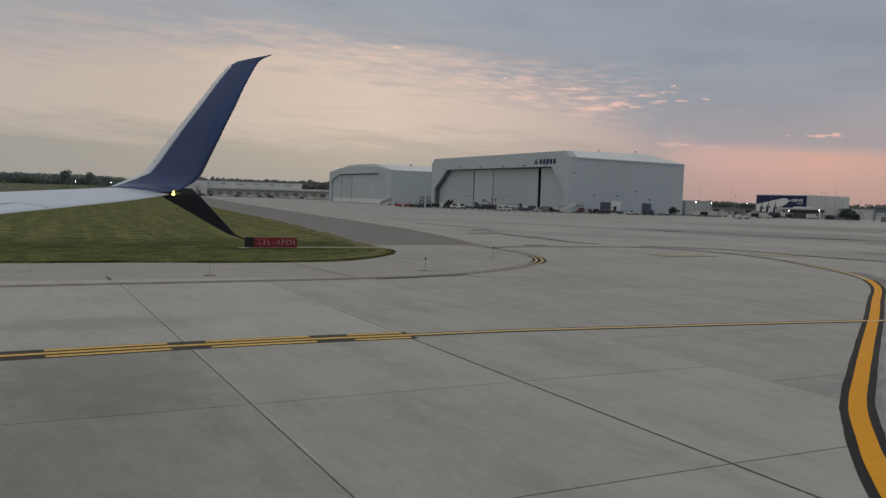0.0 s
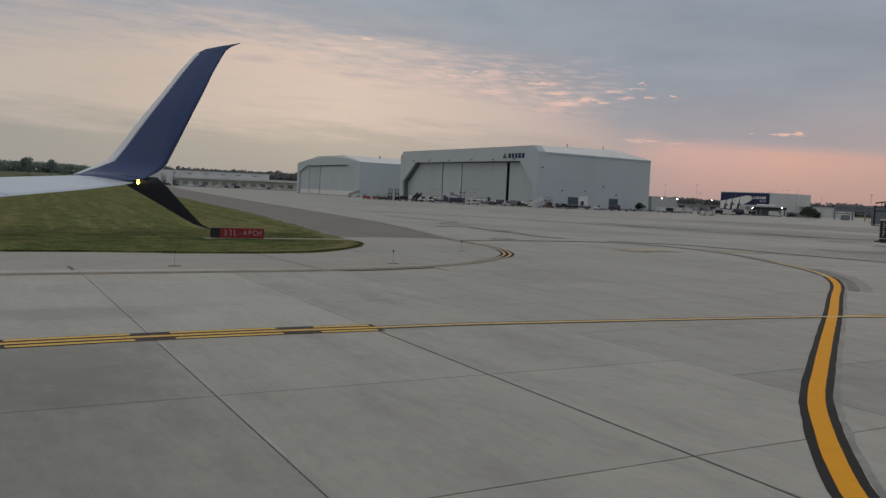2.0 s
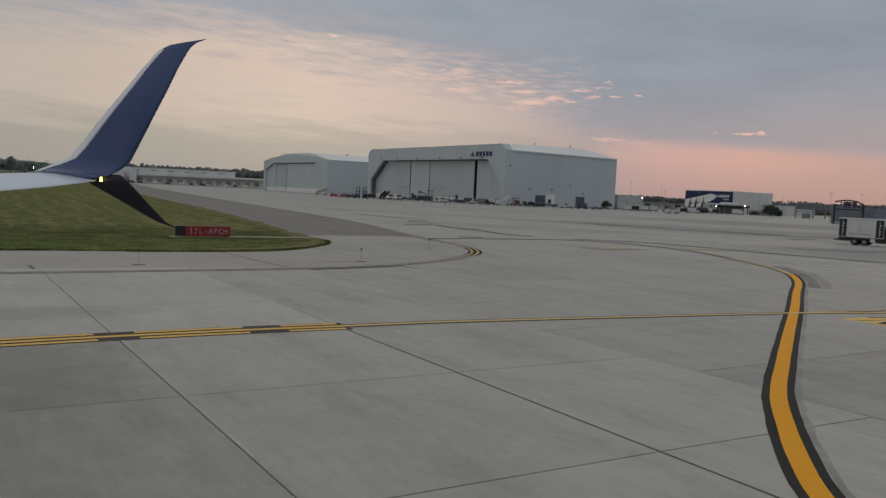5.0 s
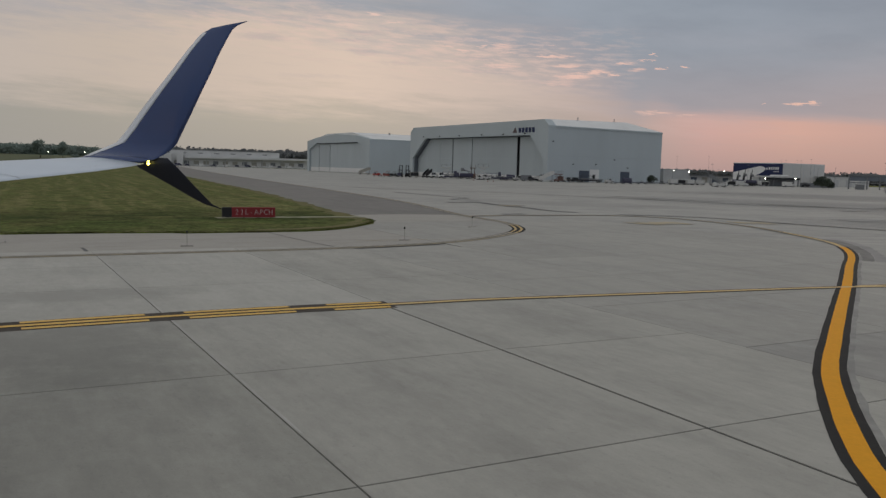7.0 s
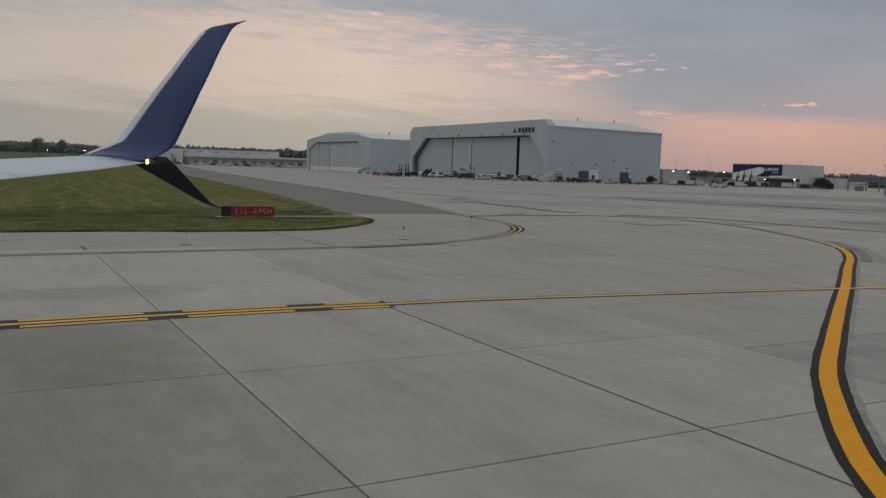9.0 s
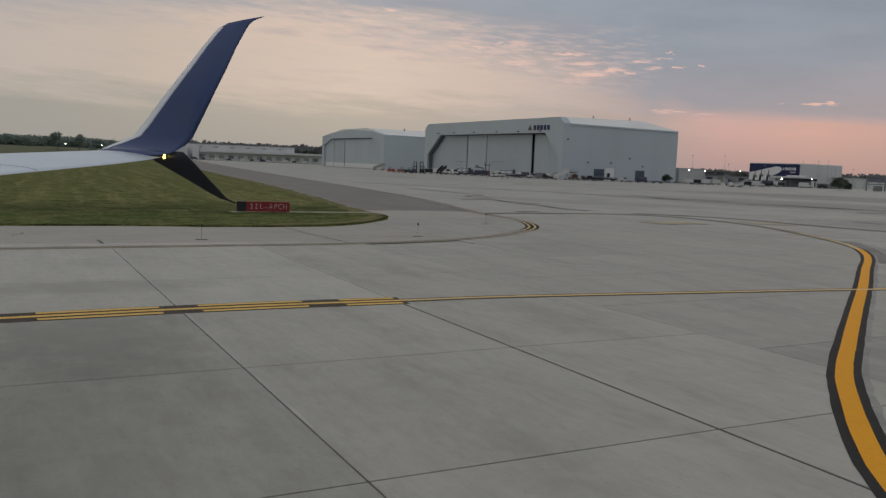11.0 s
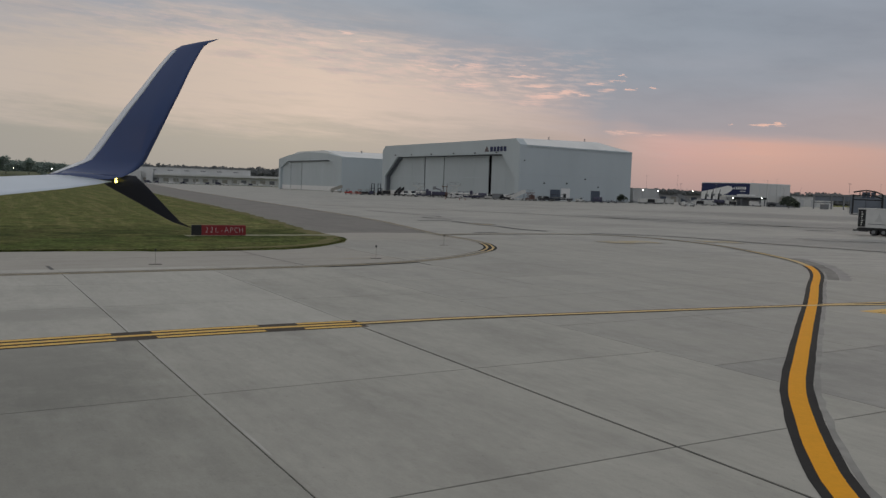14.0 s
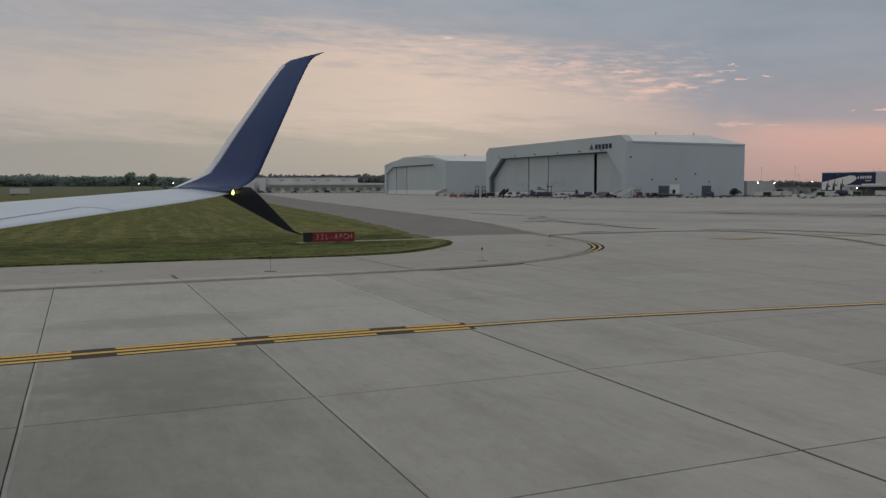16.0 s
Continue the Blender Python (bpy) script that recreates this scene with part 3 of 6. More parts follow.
part("dulled_border", ribbon(s_line[cut + 4 : fade + 1], -0.33, 0.33, 0.003, rag=0.02), RUBBER, mk)
part("dulled_line", ribbon(s_line[cut + 4 : fade + 1], -0.16, 0.16, 0.007, rag=0.012), YELLOW_DULL, mk)
part("worn_border", ribbon(s_line[fade:], -0.32, 0.32, 0.003, rag=0.03), RUBBER, mk)
part("worn_line", ribbon(s_line[fade:], -0.13, 0.13, 0.007, rag=0.02), YELLOW_OLD, mk)

smear = [p for p in s_line if 39 < p.y < 53 and p.x > 19]
part("tyre_smear", ribbon(smear, -1.0, -0.3, 0.002, rag=0.05), SMEAR, mk)
part("tyre_smear", ribbon(smear, -1.6, -1.0, 0.0018, rag=0.10), BAND, mk)

C_LINE = [(-40, 0.8), (-24, 10.3), (-9.6, 18.7), (-6.89, 20.25), (-4.27, 21.62), (-1.46, 22.95), (1.18, 24.22), (3.88, 25.29), (8.96, 27.24), (14.9, 29.42), (20.64, 31.0), (32, 35.4)]
c_line = curve_through(C_LINE, 0.08)
dash_end = next(i for i, p in enumerate(c_line) if p.x > -1.5)
mk = thing("centre_line", pose(0, 0, 0), "yellow taxi centre line with dashed side lines on black", "marking", kind="structure")
part("black_border", ribbon(c_line[: dash_end + 1], -0.57, 0.57, 0.004, rag=0.012), OLDBLACK, mk)
part("worn_border", ribbon(c_line[dash_end:], -0.25, 0.25, 0.004, rag=0.012), OLDBLACK, mk)
part("yellow_line", ribbon(c_line[: dash_end + 1], -0.115, 0.115, 0.012, rag=0.004), YELLOW_B, mk)
part("pale_line", ribbon(c_line[dash_end:], -0.115, 0.115, 0.012, rag=0.006), YELLOW_TAN, mk)
fork = curve_through([(15.4, 29.75), (18.71, 30.95), (22.82, 32.9), (32, 38.2)], 0.4)
part("worn_border", ribbon(fork, -0.2, 0.2, 0.006, rag=0.01), OLDBLACK, mk)
part("pale_line", ribbon(fork, -0.085, 0.085, 0.014, rag=0.004), YELLOW_TAN, mk)


def along(line, a, b):
    out, s = [], 0.0
    for p, q in zip(line, line[1:]):
        if a <= s <= b:
            out.append(p)
        s += (q - p).length
    return out


s_end = sum((q - p).length for p, q in zip(c_line[:dash_end], c_line[1 : dash_end + 1]))
for k in range(12):
    hi = s_end - 0.1 - (2.71 + (k - 1) * 3.80 if k else 0.0)
    seg = along(c_line, hi - (2.84 if k else 1.75), hi)
    if len(seg) > 2:
        for o in (0.39, -0.39):
            part("side_dash", ribbon(seg, o - 0.11, o + 0.11, 0.012, rag=0.004), YELLOW_B, mk)

mk = thing("edge_line", pose(0, 0, 0), "worn double yellow taxiway edge line curving round the verge", "marking", kind="structure")
part("black_border", ribbon(edge_line, -0.42, 0.42, 0.004, rag=0.02), RUBBER, mk)
bright = [p for p in edge_line if 50 < p.y < 59 and p.x > 3]
for o in (0.2, -0.2):
    part("yellow_line", ribbon(edge_line, o - 0.07, o + 0.07, 0.008, rag=0.012), YELLOW_OLD if o < 0 else BLEACHED, mk)
    part("fresh_line", ribbon(bright, o - 0.08, o + 0.08, 0.012, rag=0.01), YELLOW_DULL, mk)
part("fresh_border", ribbon(bright, -0.45, 0.45, 0.006, rag=0.02), BLACK, mk)

# ---------------------------------------------------------------- hangars
SHEET = material("pale_grey_wall_sheet", (0.50, 0.556, 0.582), 0.6, grain=0.04, grain_scale=3, stain=0.18, stain_scale=0.06, stretch=(1, 1, 0.25))
SHEET_B = material("grey_door_sheet", (0.49, 0.543, 0.566), 0.6, grain=0.04, grain_scale=3, stain=0.2, stain_scale=0.08, piece=0.06, stretch=(1, 1, 0.25))
ROOF_W = material("white_roof_membrane", (0.78, 0.78, 0.77), 0.7, grain=0.05, stain=0.25, stain_scale=0.08)
DARK = material("dark_gap", (0.03, 0.032, 0.035), 0.8, grain=0.1)
# dark tone that holds the shade inside the door opening
RECESS_SHADE = material("recess_shade_paint", (0.13, 0.145, 0.165), 0.7, grain=0.12, stain=0.2, stain_scale=0.3)
NAVY = material("navy_paint", (0.012, 0.022, 0.085), 0.35, grain=0.06, stain=0.1)
WHITE = material("white_paint", (0.78, 0.78, 0.77), 0.45, grain=0.04, stain=0.15, stain_scale=1.0)
RED = material("red_paint", (0.42, 0.05, 0.04), 0.5, grain=0.08, stain=0.2)


def hangar(m, width, depth, top, eave, poly, recess, gaps, label, chamfer=2.4, back_hip=20.0, ridge=None, kick=0.0, drop=0.0, crest=None, shade_strip=None):
    """Front on x = 0 facing -x, y from 0 to width; poly: the door opening's half outline (y, z)."""
    h = thing("hangar", m, label, "hangar")
    # front portal frame with the opening cut through it
    out = [(0, 0), (0, eave), (chamfer, top)] + ([(width * 0.5, ridge)] if ridge else []) + [(width - chamfer, top - drop), (width, eave - drop), (width, 0)]
    bm = bmesh.new()
    loop = out[::-1] + poly
    T = Matrix(((0, 0, 1, 0), (1, 0, 0, 0), (0, 1, 0, 0), (0, 0, 0, 1)))
    prism(loop, -0.6, recess, bm, T)
    part("front_wall", bm, SHEET, h)
    # side and back walls
    part("side_wall", box(recess, depth, 0.0, 0.4, 0, eave), SHEET, h)
    part("side_wall", box(recess, depth, width - 0.4, width, 0, eave), SHEET, h)
    part("back_wall", box(depth - 0.4, depth, 0.4, width - 0.4, 0, eave), SHEET, h)
    for z in (eave * 0.46,):
        part("wall_seam", box(recess, depth, -0.06, 0.0, z, z + 0.18), SHEET_B, h)
    part("eave_trim", box(recess, depth, -0.12, 0.0, eave - 0.5, eave), SHEET_B, h)
    # roof
    bm = bmesh.new()
    rz = (ridge or top) + (0.9 if ridge else 0.0)
    a = [bm.verts.new(v) for v in ((recess, 0.0, eave), (depth, 0.0, eave), (depth, width, eave), (recess, width, eave))]
    b = [bm.verts.new(v) for v in ((recess, chamfer * 1.6, rz - 0.3), (depth - back_hip, chamfer * 1.6, rz - 0.3), (depth - back_hip, width - chamfer * 1.6, rz - 0.3), (recess, width - chamfer * 1.6, rz - 0.3))]
    for v, c in zip(b, crest or ()):
        v.co = c
    bm.faces.new(b)
    for i in range(4):
        bm.faces.new((a[i], a[(i + 1) % 4], b[(i + 1) % 4], b[i]))
    bmesh.ops.recalc_face_normals(bm, faces=bm.faces[:])
    part("roof", bm, ROOF_W, h)
    # door leaves behind the opening, with dark gaps between them
    zt = max(z for _, z in poly)
    y0, y1 = min(y for y, _ in poly), max(y for y, _ in poly)
    edges = [y0 - 1] + [g for g, _ in gaps] + [y1 + 1]
    wide = [0] + [w for _, w in gaps] + [0]
    for i, (p, q) in enumerate(zip(edges, edges[1:])):
        d = recess - 0.8
        leaf = part("door_leaf", box(d, d + 0.3, p + wide[i] / 2, q - wide[i + 1] / 2, 0.05, zt + 0.8), SHEET_B, h)
        k = max(1, int((q - p) / 9))
        for j in range(1, k):
            yy = p + (q - p) * j / k
            part("leaf_seam", box(d - 0.05, d, yy - 0.12, yy + 0.12, 0.3, zt), SHEET, leaf)
        part("leaf_rail", box(d - 0.06, d, p + wide[i] / 2, q - wide[i + 1] / 2, zt * 0.47, zt * 0.47 + 0.16), SHEET, leaf)
        if kick:
            part("kick_plate", box(d - 0.12, d, p + wide[i] / 2, q - wide[i + 1] / 2, 0.1, kick), WHITE, leaf)
    flat = [y for y, z in poly if z > zt - 0.5]
    # head track; the recess's shade is put into its dark colour
    part("shaded_track", box(recess - 1.5, recess - 0.85, min(flat), max(flat), zt - 0.5, zt - 0.02), RECESS_SHADE, h)
    if shade_strip:
        # added strip on the far jamb, painted dark for the shade there
        part("jamb_shade_strip", prism(shade_strip, 0.3, recess - 0.9, None, T), RECESS_SHADE, h)
    # near-black sheet stands for the unlit inside seen through the gaps
    part("interior_shade_sheet", box(recess + 0.4, recess + 0.6, y0 - 1.5, y1 + 1.5, 0, zt + 1), DARK, h)
    return h


H1 = pose(39.07, 308.5, 0, 0, 0, 33)
op1 = [(2.4, 0), (2.4, 8.4), (11.0, 17.7), (88.6, 17.5), (99.6, 8.5), (99.6, 0)]
hangar_big = hangar(H1, 102.2, 61.3, 23.5, 21.2, op1, 3.0, [(21.4, 1.9), (54.0, 0.6), (69.1, 0.8)], "large pale grey aircraft hangar with closed sliding doors", chamfer=2.6, drop=0.7, kick=1.9,
                    crest=[(5.0, 9.0, 24.1), (49.0, 9.0, 25.0), (49.0, 94.0, 22.0), (5.0, 94.0, 22.0)], shade_strip=[(88.6, 17.48), (99.58, 8.5), (99.58, 0.05), (99.0, 0.05), (99.0, 8.3), (88.35, 17.0)])
H2 = pose(-38.97, 423.2, 0, 0, 0, 31)
op2 = [(4.6, 0), (4.6, 11.0), (15.5, 16.6), (73.3, 16.6), (84.5, 12.8), (84.5, 0)]
hangar_small = hangar(H2, 87.3, 50.0, 20.0, 18.0, op2, 1.5, [(55.0, 0.8), (71.2, 0.8)], "pale grey hangar with a low gabled front and closed doors", chamfer=16.0, back_hip=5.0, ridge=21.4, kick=2.6)

pad = part("sign_pad", ribbon(curve_through([(-15.8, 56.2), (-12.5, 58.3), (-6.3, 61.7)]), -0.45, 0.75, 0.062, rag=0.12), STRAW)
tagged(pad, "narrow pale concrete strip in the grass under the sign", "strip", kind="structure")
cr = thing("sealed_cracks", pose(0, 0, 0), "dark sealed cracks and seams in the far apron", "cracks", kind="structure")
for pts, w in (
    ([(0.2, 94.2), (2.2, 95.6), (4.2, 95.8), (5.9, 91.6), (9.0, 90.5)], 0.8), ([(6.6, 88.2), (8.6, 86.0), (10.6, 80.8), (13.0, 79.0)], 0.7), ([(5.2, 72.3), (7.4, 73.7)], 0.7),
    ([(-7.8, 126), (1.0, 113), (3.2, 109.4), (0.9, 104), (4.5, 101)], 0.45), ([(-10.0, 46.1), (-7.6, 42.3), (-5.3, 39.0)], 0.07), ([(-15.95, 35.5), (-15.7, 35.1), (-15.1, 34.1)], 0.16), ([(-20.3, 37.3), (-20.05, 36.8), (-20.2, 36.3), (-20.0, 36.0)], 0.07), ([(-22.9, 36.3), (-21.6, 35.9), (-20.9, 36.2)], 0.06), ([(-14.6, 39.7), (-13.9, 40.2), (-13.2, 40.4)], 0.06), ([(29, 137), (40, 125), (52, 112), (66, 109)], 1.6),
    ([(48.8, 99.6), (53.2, 101.4)], 0.9), ([(16.7, 77.0), (24.3, 75.6), (30.0, 69.0), (38.0, 60.5)], 0.7), ([(97, 145), (105, 153), (101, 141), (93, 135)], 1.5),
    ([(60, 160), (90, 150), (130, 128)], 1.8), ([(30, 128), (48, 114), (68, 118), (96, 132)], 5.0), ([(38, 78), (52, 80), (80, 96)], 4.0), ([(-20, 150), (10, 140), (34, 122)], 1.2), ([(12, 190), (50, 180), (90, 190)], 2.4), ([(-30, 230), (10, 215), (60, 230)], 2.6)):
    part("crack", ribbon(curve_through(pts, 1.0), -w / 2, w / 2, 0.004, rag=w * 0.15), TAR if w < 1 else BAND, cr)
wp = thing("worn_patches", pose(0, 0, 0), "faded yellow paint patches on the far apron", "marking", kind="structure")
for pts, w in ([[(15.2, 63.6), (17.4, 65.2), (19.6, 66.2)], 2.6], [[(24.6, 68.9), (26.2, 69.2), (28.0, 69.2)], 2.4], [[(6.0, 90), (8.5, 89.5)], 1.6], [[(-4.6, 42.6), (-0.9, 44.4), (1.4, 45.6)], 0.12]):
    part("patch", ribbon(curve_through(pts, 0.4), -w / 2, w / 2, 0.002, rag=w * 0.28), WORNPATCH, wp)


def grass_tufts(count, seed):
    """Small blades standing along the verge's rim."""
    rnd = np.random.RandomState(seed)
    rimp = np.array([(q.x, q.y) for q in rim if q.y < 61 and q.x > -40])
    verts, faces = [], []
    i = rnd.randint(0, len(rimp) - 1, count)
    t = rnd.rand(count)[:, None]
    base = rimp[i] * (1 - t) + rimp[i + 1] * t
    inward = np.stack([np.full(count, -0.85), np.full(count, 0.3)], 1)
    base = base + inward * np.abs(rnd.normal(0, 0.25, count))[:, None] + rnd.normal(0, 0.06, (count, 2))
    for x, y in base:
        h, a = rnd.uniform(0.015, 0.06), rnd.uniform(0, math.tau)
        for k in range(2):
            b = a + k * 1.6
            dx, dy = math.cos(b) * 0.03, math.sin(b) * 0.03
            o = len(verts)
            verts += [(x - dx, y - dy, 0.04), (x + dx, y + dy, 0.04), (x + dy * 1.2, y - dx * 1.2, 0.05 + h)]
            faces.append((o, o + 1, o + 2))
    me = bpy.data.meshes.new("grass_tufts")
    me.from_pydata(verts, [], faces)
    me.materials.append(GRASS)
    return tagged(new("grass_tufts", me), "short uneven grass blades on the mown verge", "grass", kind="stuff")


grass_tufts(3600, 4)

# ---------------------------------------------------------------- aircraft wing
SKIN = material("painted_wing_skin", (0.61, 0.68, 0.76), 0.4, grain=0.02, stain=0.12, stain_scale=1.0)
BARE = material("polished_leading_edge", (0.76, 0.77, 0.80), 0.3, metal=0.1, grain=0.03)
BLUE = material("deep_blue_winglet_paint", (0.030, 0.056, 0.158), 0.22, metal=0.35, grain=0.04, stain=0.15, stain_scale=1.2, coat=0.7)
FINBLK = material("near_black_blue_paint", (0.017, 0.019, 0.029), 0.4, grain=0.05)
# x outboard, y forward, z up, below the cabin window
WING = Matrix.Rotation(radians(4.5), 4, "Z") @ Matrix(((0, -1, 0, 0), (1, 0, 0, 0), (0, 0, 1, 0), (0, 0, 0, 1)))
wing = thing("aircraft_wing", WING, "white aircraft wing tip with a tall dark blue split winglet", "wing")


def foil(le, te, thick, across):
    """A rounded aerofoil loop between two points; across: unit vector of its thickness."""
    le, te, across = Vector(le), Vector(te), Vector(across).normalized()
    out = []
    stations = (0.0, 0.02, 0.08, 0.2, 0.4, 0.65, 0.9, 1.0)
    fat = (0.0, 0.32, 0.62, 0.9, 1.0, 0.72, 0.22, 0.04)
    for s, k in zip(stations, fat):
        out.append(le.lerp(te, s) + across * thick * 0.5 * k)
    for s, k in list(zip(stations, fat))[-1:0:-1]:
        out.append(le.lerp(te, s) - across * thick * 0.5 * k)
    return out


rings = []
for x in (-0.6, 2.0, 5.0, 8.0, 10.0, 12.0, 14.0, 15.2, 15.9):
    d = 16.2 - x
    z = 3.92 - 0.070 * d
    rings.append(foil((x, 5.62 + 0.52 * d, z + 0.02), (x, 4.10 + 0.29 * d - max(0.0, 5.0 - x) * 0.25 + max(0.0, x - 14.6) * 0.25, z - 0.04), 0.10 + 0.028 * d, (0, 0, 1)))
part("wing_panel", loft(rings), SKIN, wing, smooth=True)
# tip sweeps up into the winglet
WL = [  # height, outboard, forward station of the leading edge, of the trailing edge
    (3.90, 15.9, 5.85, 4.54), (3.95, 16.10, 5.72, 4.37), (4.03, 16.20, 5.59, 4.24), (4.12, 16.27, 5.42, 4.12), (4.26, 16.31, 5.13, 4.00), (4.51, 16.34, 4.94, 3.89), (4.88, 16.36, 4.69, 3.72), (5.25, 16.40, 4.43, 3.56),
    (5.62, 16.47, 4.17, 3.40), (6.08, 16.60, 3.87, 3.23), (6.38, 16.70, 3.66, 3.10), (6.48, 16.735, 3.575, 3.055), (6.58, 16.77, 3.425, 3.0), (6.66, 16.80, 3.14, 2.91), (6.75, 16.84, 2.77, 2.73)]
rings = []
for i, (z, x, a, b) in enumerate(WL):
    lean = min(1.0, i / 3.5)
    across = Vector((lean, 0, 0)) + Vector((-0.2 * lean, 0, 1 - lean))
    rings.append(foil((x, a, z), (x, b, z), 0.085 * (a - b) ** 0.7 + 0.01, (-across.x if across.x else 0.0, 0, across.z)))
part("winglet", loft(rings), BLUE, wing, "tall dark blue upper winglet with a swept tip", smooth=True)
rings = []
for i, (z, x, a, b) in enumerate(WL[1:12]):
    lean = min(1.0, (i + 1) / 3.5)
    side = Vector((-(lean - 0.2 * lean), 0, 1 - lean)).normalized()
    fat, le, te = 0.085 * (a - b) ** 0.7 + 0.01, Vector((x, a, z)), Vector((x, b, z))
    reach = (0.115, 0.12, 0.125, 0.13, 0.135, 0.14, 0.14, 0.14, 0.135, 0.13, 0.13)[i]
    cut_at = [(s, float(np.interp(s, (0.0, 0.02, 0.08, 0.2, 0.4), (0.0, 0.32, 0.62, 0.9, 1.0)))) for s in (0.02, 0.05, 0.09, reach)]
    near = [le.lerp(te, s) + side * (fat * 0.5 * k + 0.008) for s, k in cut_at]
    away = [le.lerp(te, s) - side * (fat * 0.5 * k + 0.008) for s, k in cut_at]
    rings.append([le + Vector((0, 0.014, 0))] + near + away[::-1])
part("leading_edge", loft(rings), BARE, wing, "pale bare-metal winglet leading edge", smooth=True)
FIN = [(3.98, 16.18, 4.92, 4.15), (3.78, 16.27, 4.72, 3.96), (3.42, 16.49, 4.12, 3.68), (3.20, 16.62, 3.77, 3.50), (3.08, 16.69, 3.56, 3.40), (2.985, 16.74, 3.25, 3.21)]
part("ventral_fin", loft([foil((x, a, z), (x, b, z), 0.07 * (a - b) ** 0.6 + 0.01, (1, 0, 0.6)) for z, x, a, b in FIN]), FINBLK, wing, "black lower winglet blade", smooth=True)
GLOW = lamp_material("position_light_glow", (1.0, 0.82, 0.12), 8.0)
for z, r in ((3.915, 0.020), (3.862, 0.027)):
    bm = bmesh.new()
    bmesh.ops.create_uvsphere(bm, u_segments=12, v_segments=8, radius=r, matrix=Matrix.Translation((16.03, 4.47, z)))
    part("position_light", bm, GLOW, wing, "glowing yellow-white position light", smooth=True)


# hinge line, panel seams and the control-surface gap on the wing's upper side
def wing_top(x, s):
    """A point on the upper skin: x outboard, s from leading edge (0) to trailing edge (1)."""
    d = 16.2 - x
    z = 3.92 - 0.070 * d
    fat = np.interp(s, (0.0, 0.02, 0.08, 0.2, 0.4, 0.65, 0.9, 1.0), (0.0, 0.32, 0.62, 0.9, 1.0, 0.72, 0.22, 0.04))
    return Vector((x, (5.62 + 0.52 * d) * (1 - s) + (4.10 + 0.29 * d) * s, z + 0.02 - 0.06 * s + (0.10 + 0.028 * d) * 0.5 * fat + 0.004))


def seam(pts, w, mat, name):
    bm = bmesh.new()
    P = [wing_top(*q) for q in pts]
    rows = []
    for i, v in enumerate(P):
        d = (P[min(i + 1, len(P) - 1)] - P[max(i - 1, 0)]).normalized()
        o = Vector((-d.y, d.x, 0)).normalized() * w / 2
        rows.append((bm.verts.new(v - o), bm.verts.new(v + o)))
    for (k, l), (m, n) in zip(rows, rows[1:]):
        bm.faces.new((k, m, n, l))
    part(name, bm, mat, wing)


SEAM = material("dark_panel_seam", (0.29, 0.32, 0.36), 0.7, grain=0.1)
seam([(8.0 + 0.2 * i, 0.835) for i in range(14)] + [(10.8, 0.825), (11.2, 0.81), (11.6, 0.795), (12.0, 0.775), (12.35, 0.755)], 0.03, SEAM, "hinge_line")
seam([(12.35, 0.755), (12.44, 0.80), (12.45, 0.85), (12.42, 0.90), (12.36, 0.95), (12.28, 0.99)], 0.025, SEAM, "control_gap")
seam([(9.0 + 0.25 * i, 0.52) for i in range(12)], 0.012, SEAM, "panel_seam")
seam([(14.2 + 0.1 * i, 0.80) for i in range(6)], 0.012, SEAM, "panel_seam")

# the cabin's outer skin closes the place behind the camera and carries the wing
SKINW = material("fuselage_skin", (0.70, 0.70, 0.71), 0.4, grain=0.03, stain=0.1)
bm = bmesh.new()
rings = []
for y in (-15.0, -8.0, 0.0, 8.0, 20.0):
    rings.append([Vector((-2.12 + 1.88 * math.cos(a * math.tau / 32), y, 3.45 + 1.95 * math.sin(a * math.tau / 32))) for a in range(32)])
hull = part("wall_fuselage", loft(rings, bm), SKINW, smooth=True)
hull.matrix_world = WING
tagged(hull, "white aircraft fuselage skin behind the window", "fuselage wall", kind="structure")

# ---------------------------------------------------------------- taxiway sign
SIGNRED = material("red_sign_face", (0.26, 0.026, 0.032), 0.55, grain=0.05)
LETTER = material("dull_white_lettering", (0.62, 0.57, 0.55), 0.6, grain=0.1)
SIGNBLK = material("black_sign_face", (0.02, 0.02, 0.022), 0.5, grain=0.08)
sg = thing("taxiway_sign", pose(-15.55, 56.6, 0, 0, 0, 22.5), "red airfield sign with white letters and a black end panel", "sign")
part("black_panel", box(0.0, 0.66, -0.15, 0.15, 0.10, 0.80, 0.01), SIGNBLK, sg)
part("red_panel", box(0.665, 3.70, -0.15, 0.15, 0.10, 0.80, 0.01), SIGNRED, sg)
for x in (0.4, 1.5, 2.5, 3.4):
    part("leg", box(x - 0.04, x + 0.04, -0.05, 0.05, 0.0, 0.10), SIGNBLK, sg)
for i, sign_letter in enumerate("22L-APCH"):
    tx = bpy.data.curves.new("letter", "FONT")
    tx.body, tx.size, tx.extrude, tx.offset = sign_letter, 0.53, 0.004, -0.010
    tx.align_x, tx.align_y = "CENTER", "CENTER"
    tx.materials.append(LETTER)
    to = new("letter_curve", tx)
    me = bpy.data.meshes.new_from_object(to.evaluated_get(bpy.context.evaluated_depsgraph_get()))
    bpy.data.objects.remove(to)
    lt = new("letter", me)
    lt.parent = sg
    lt.matrix_basis = pose(1.01 + 0.337 * i, -0.158, 0.45, 90, 0, 0) @ Matrix.Diagonal((0.86, 1.0, 1.0, 1.0))

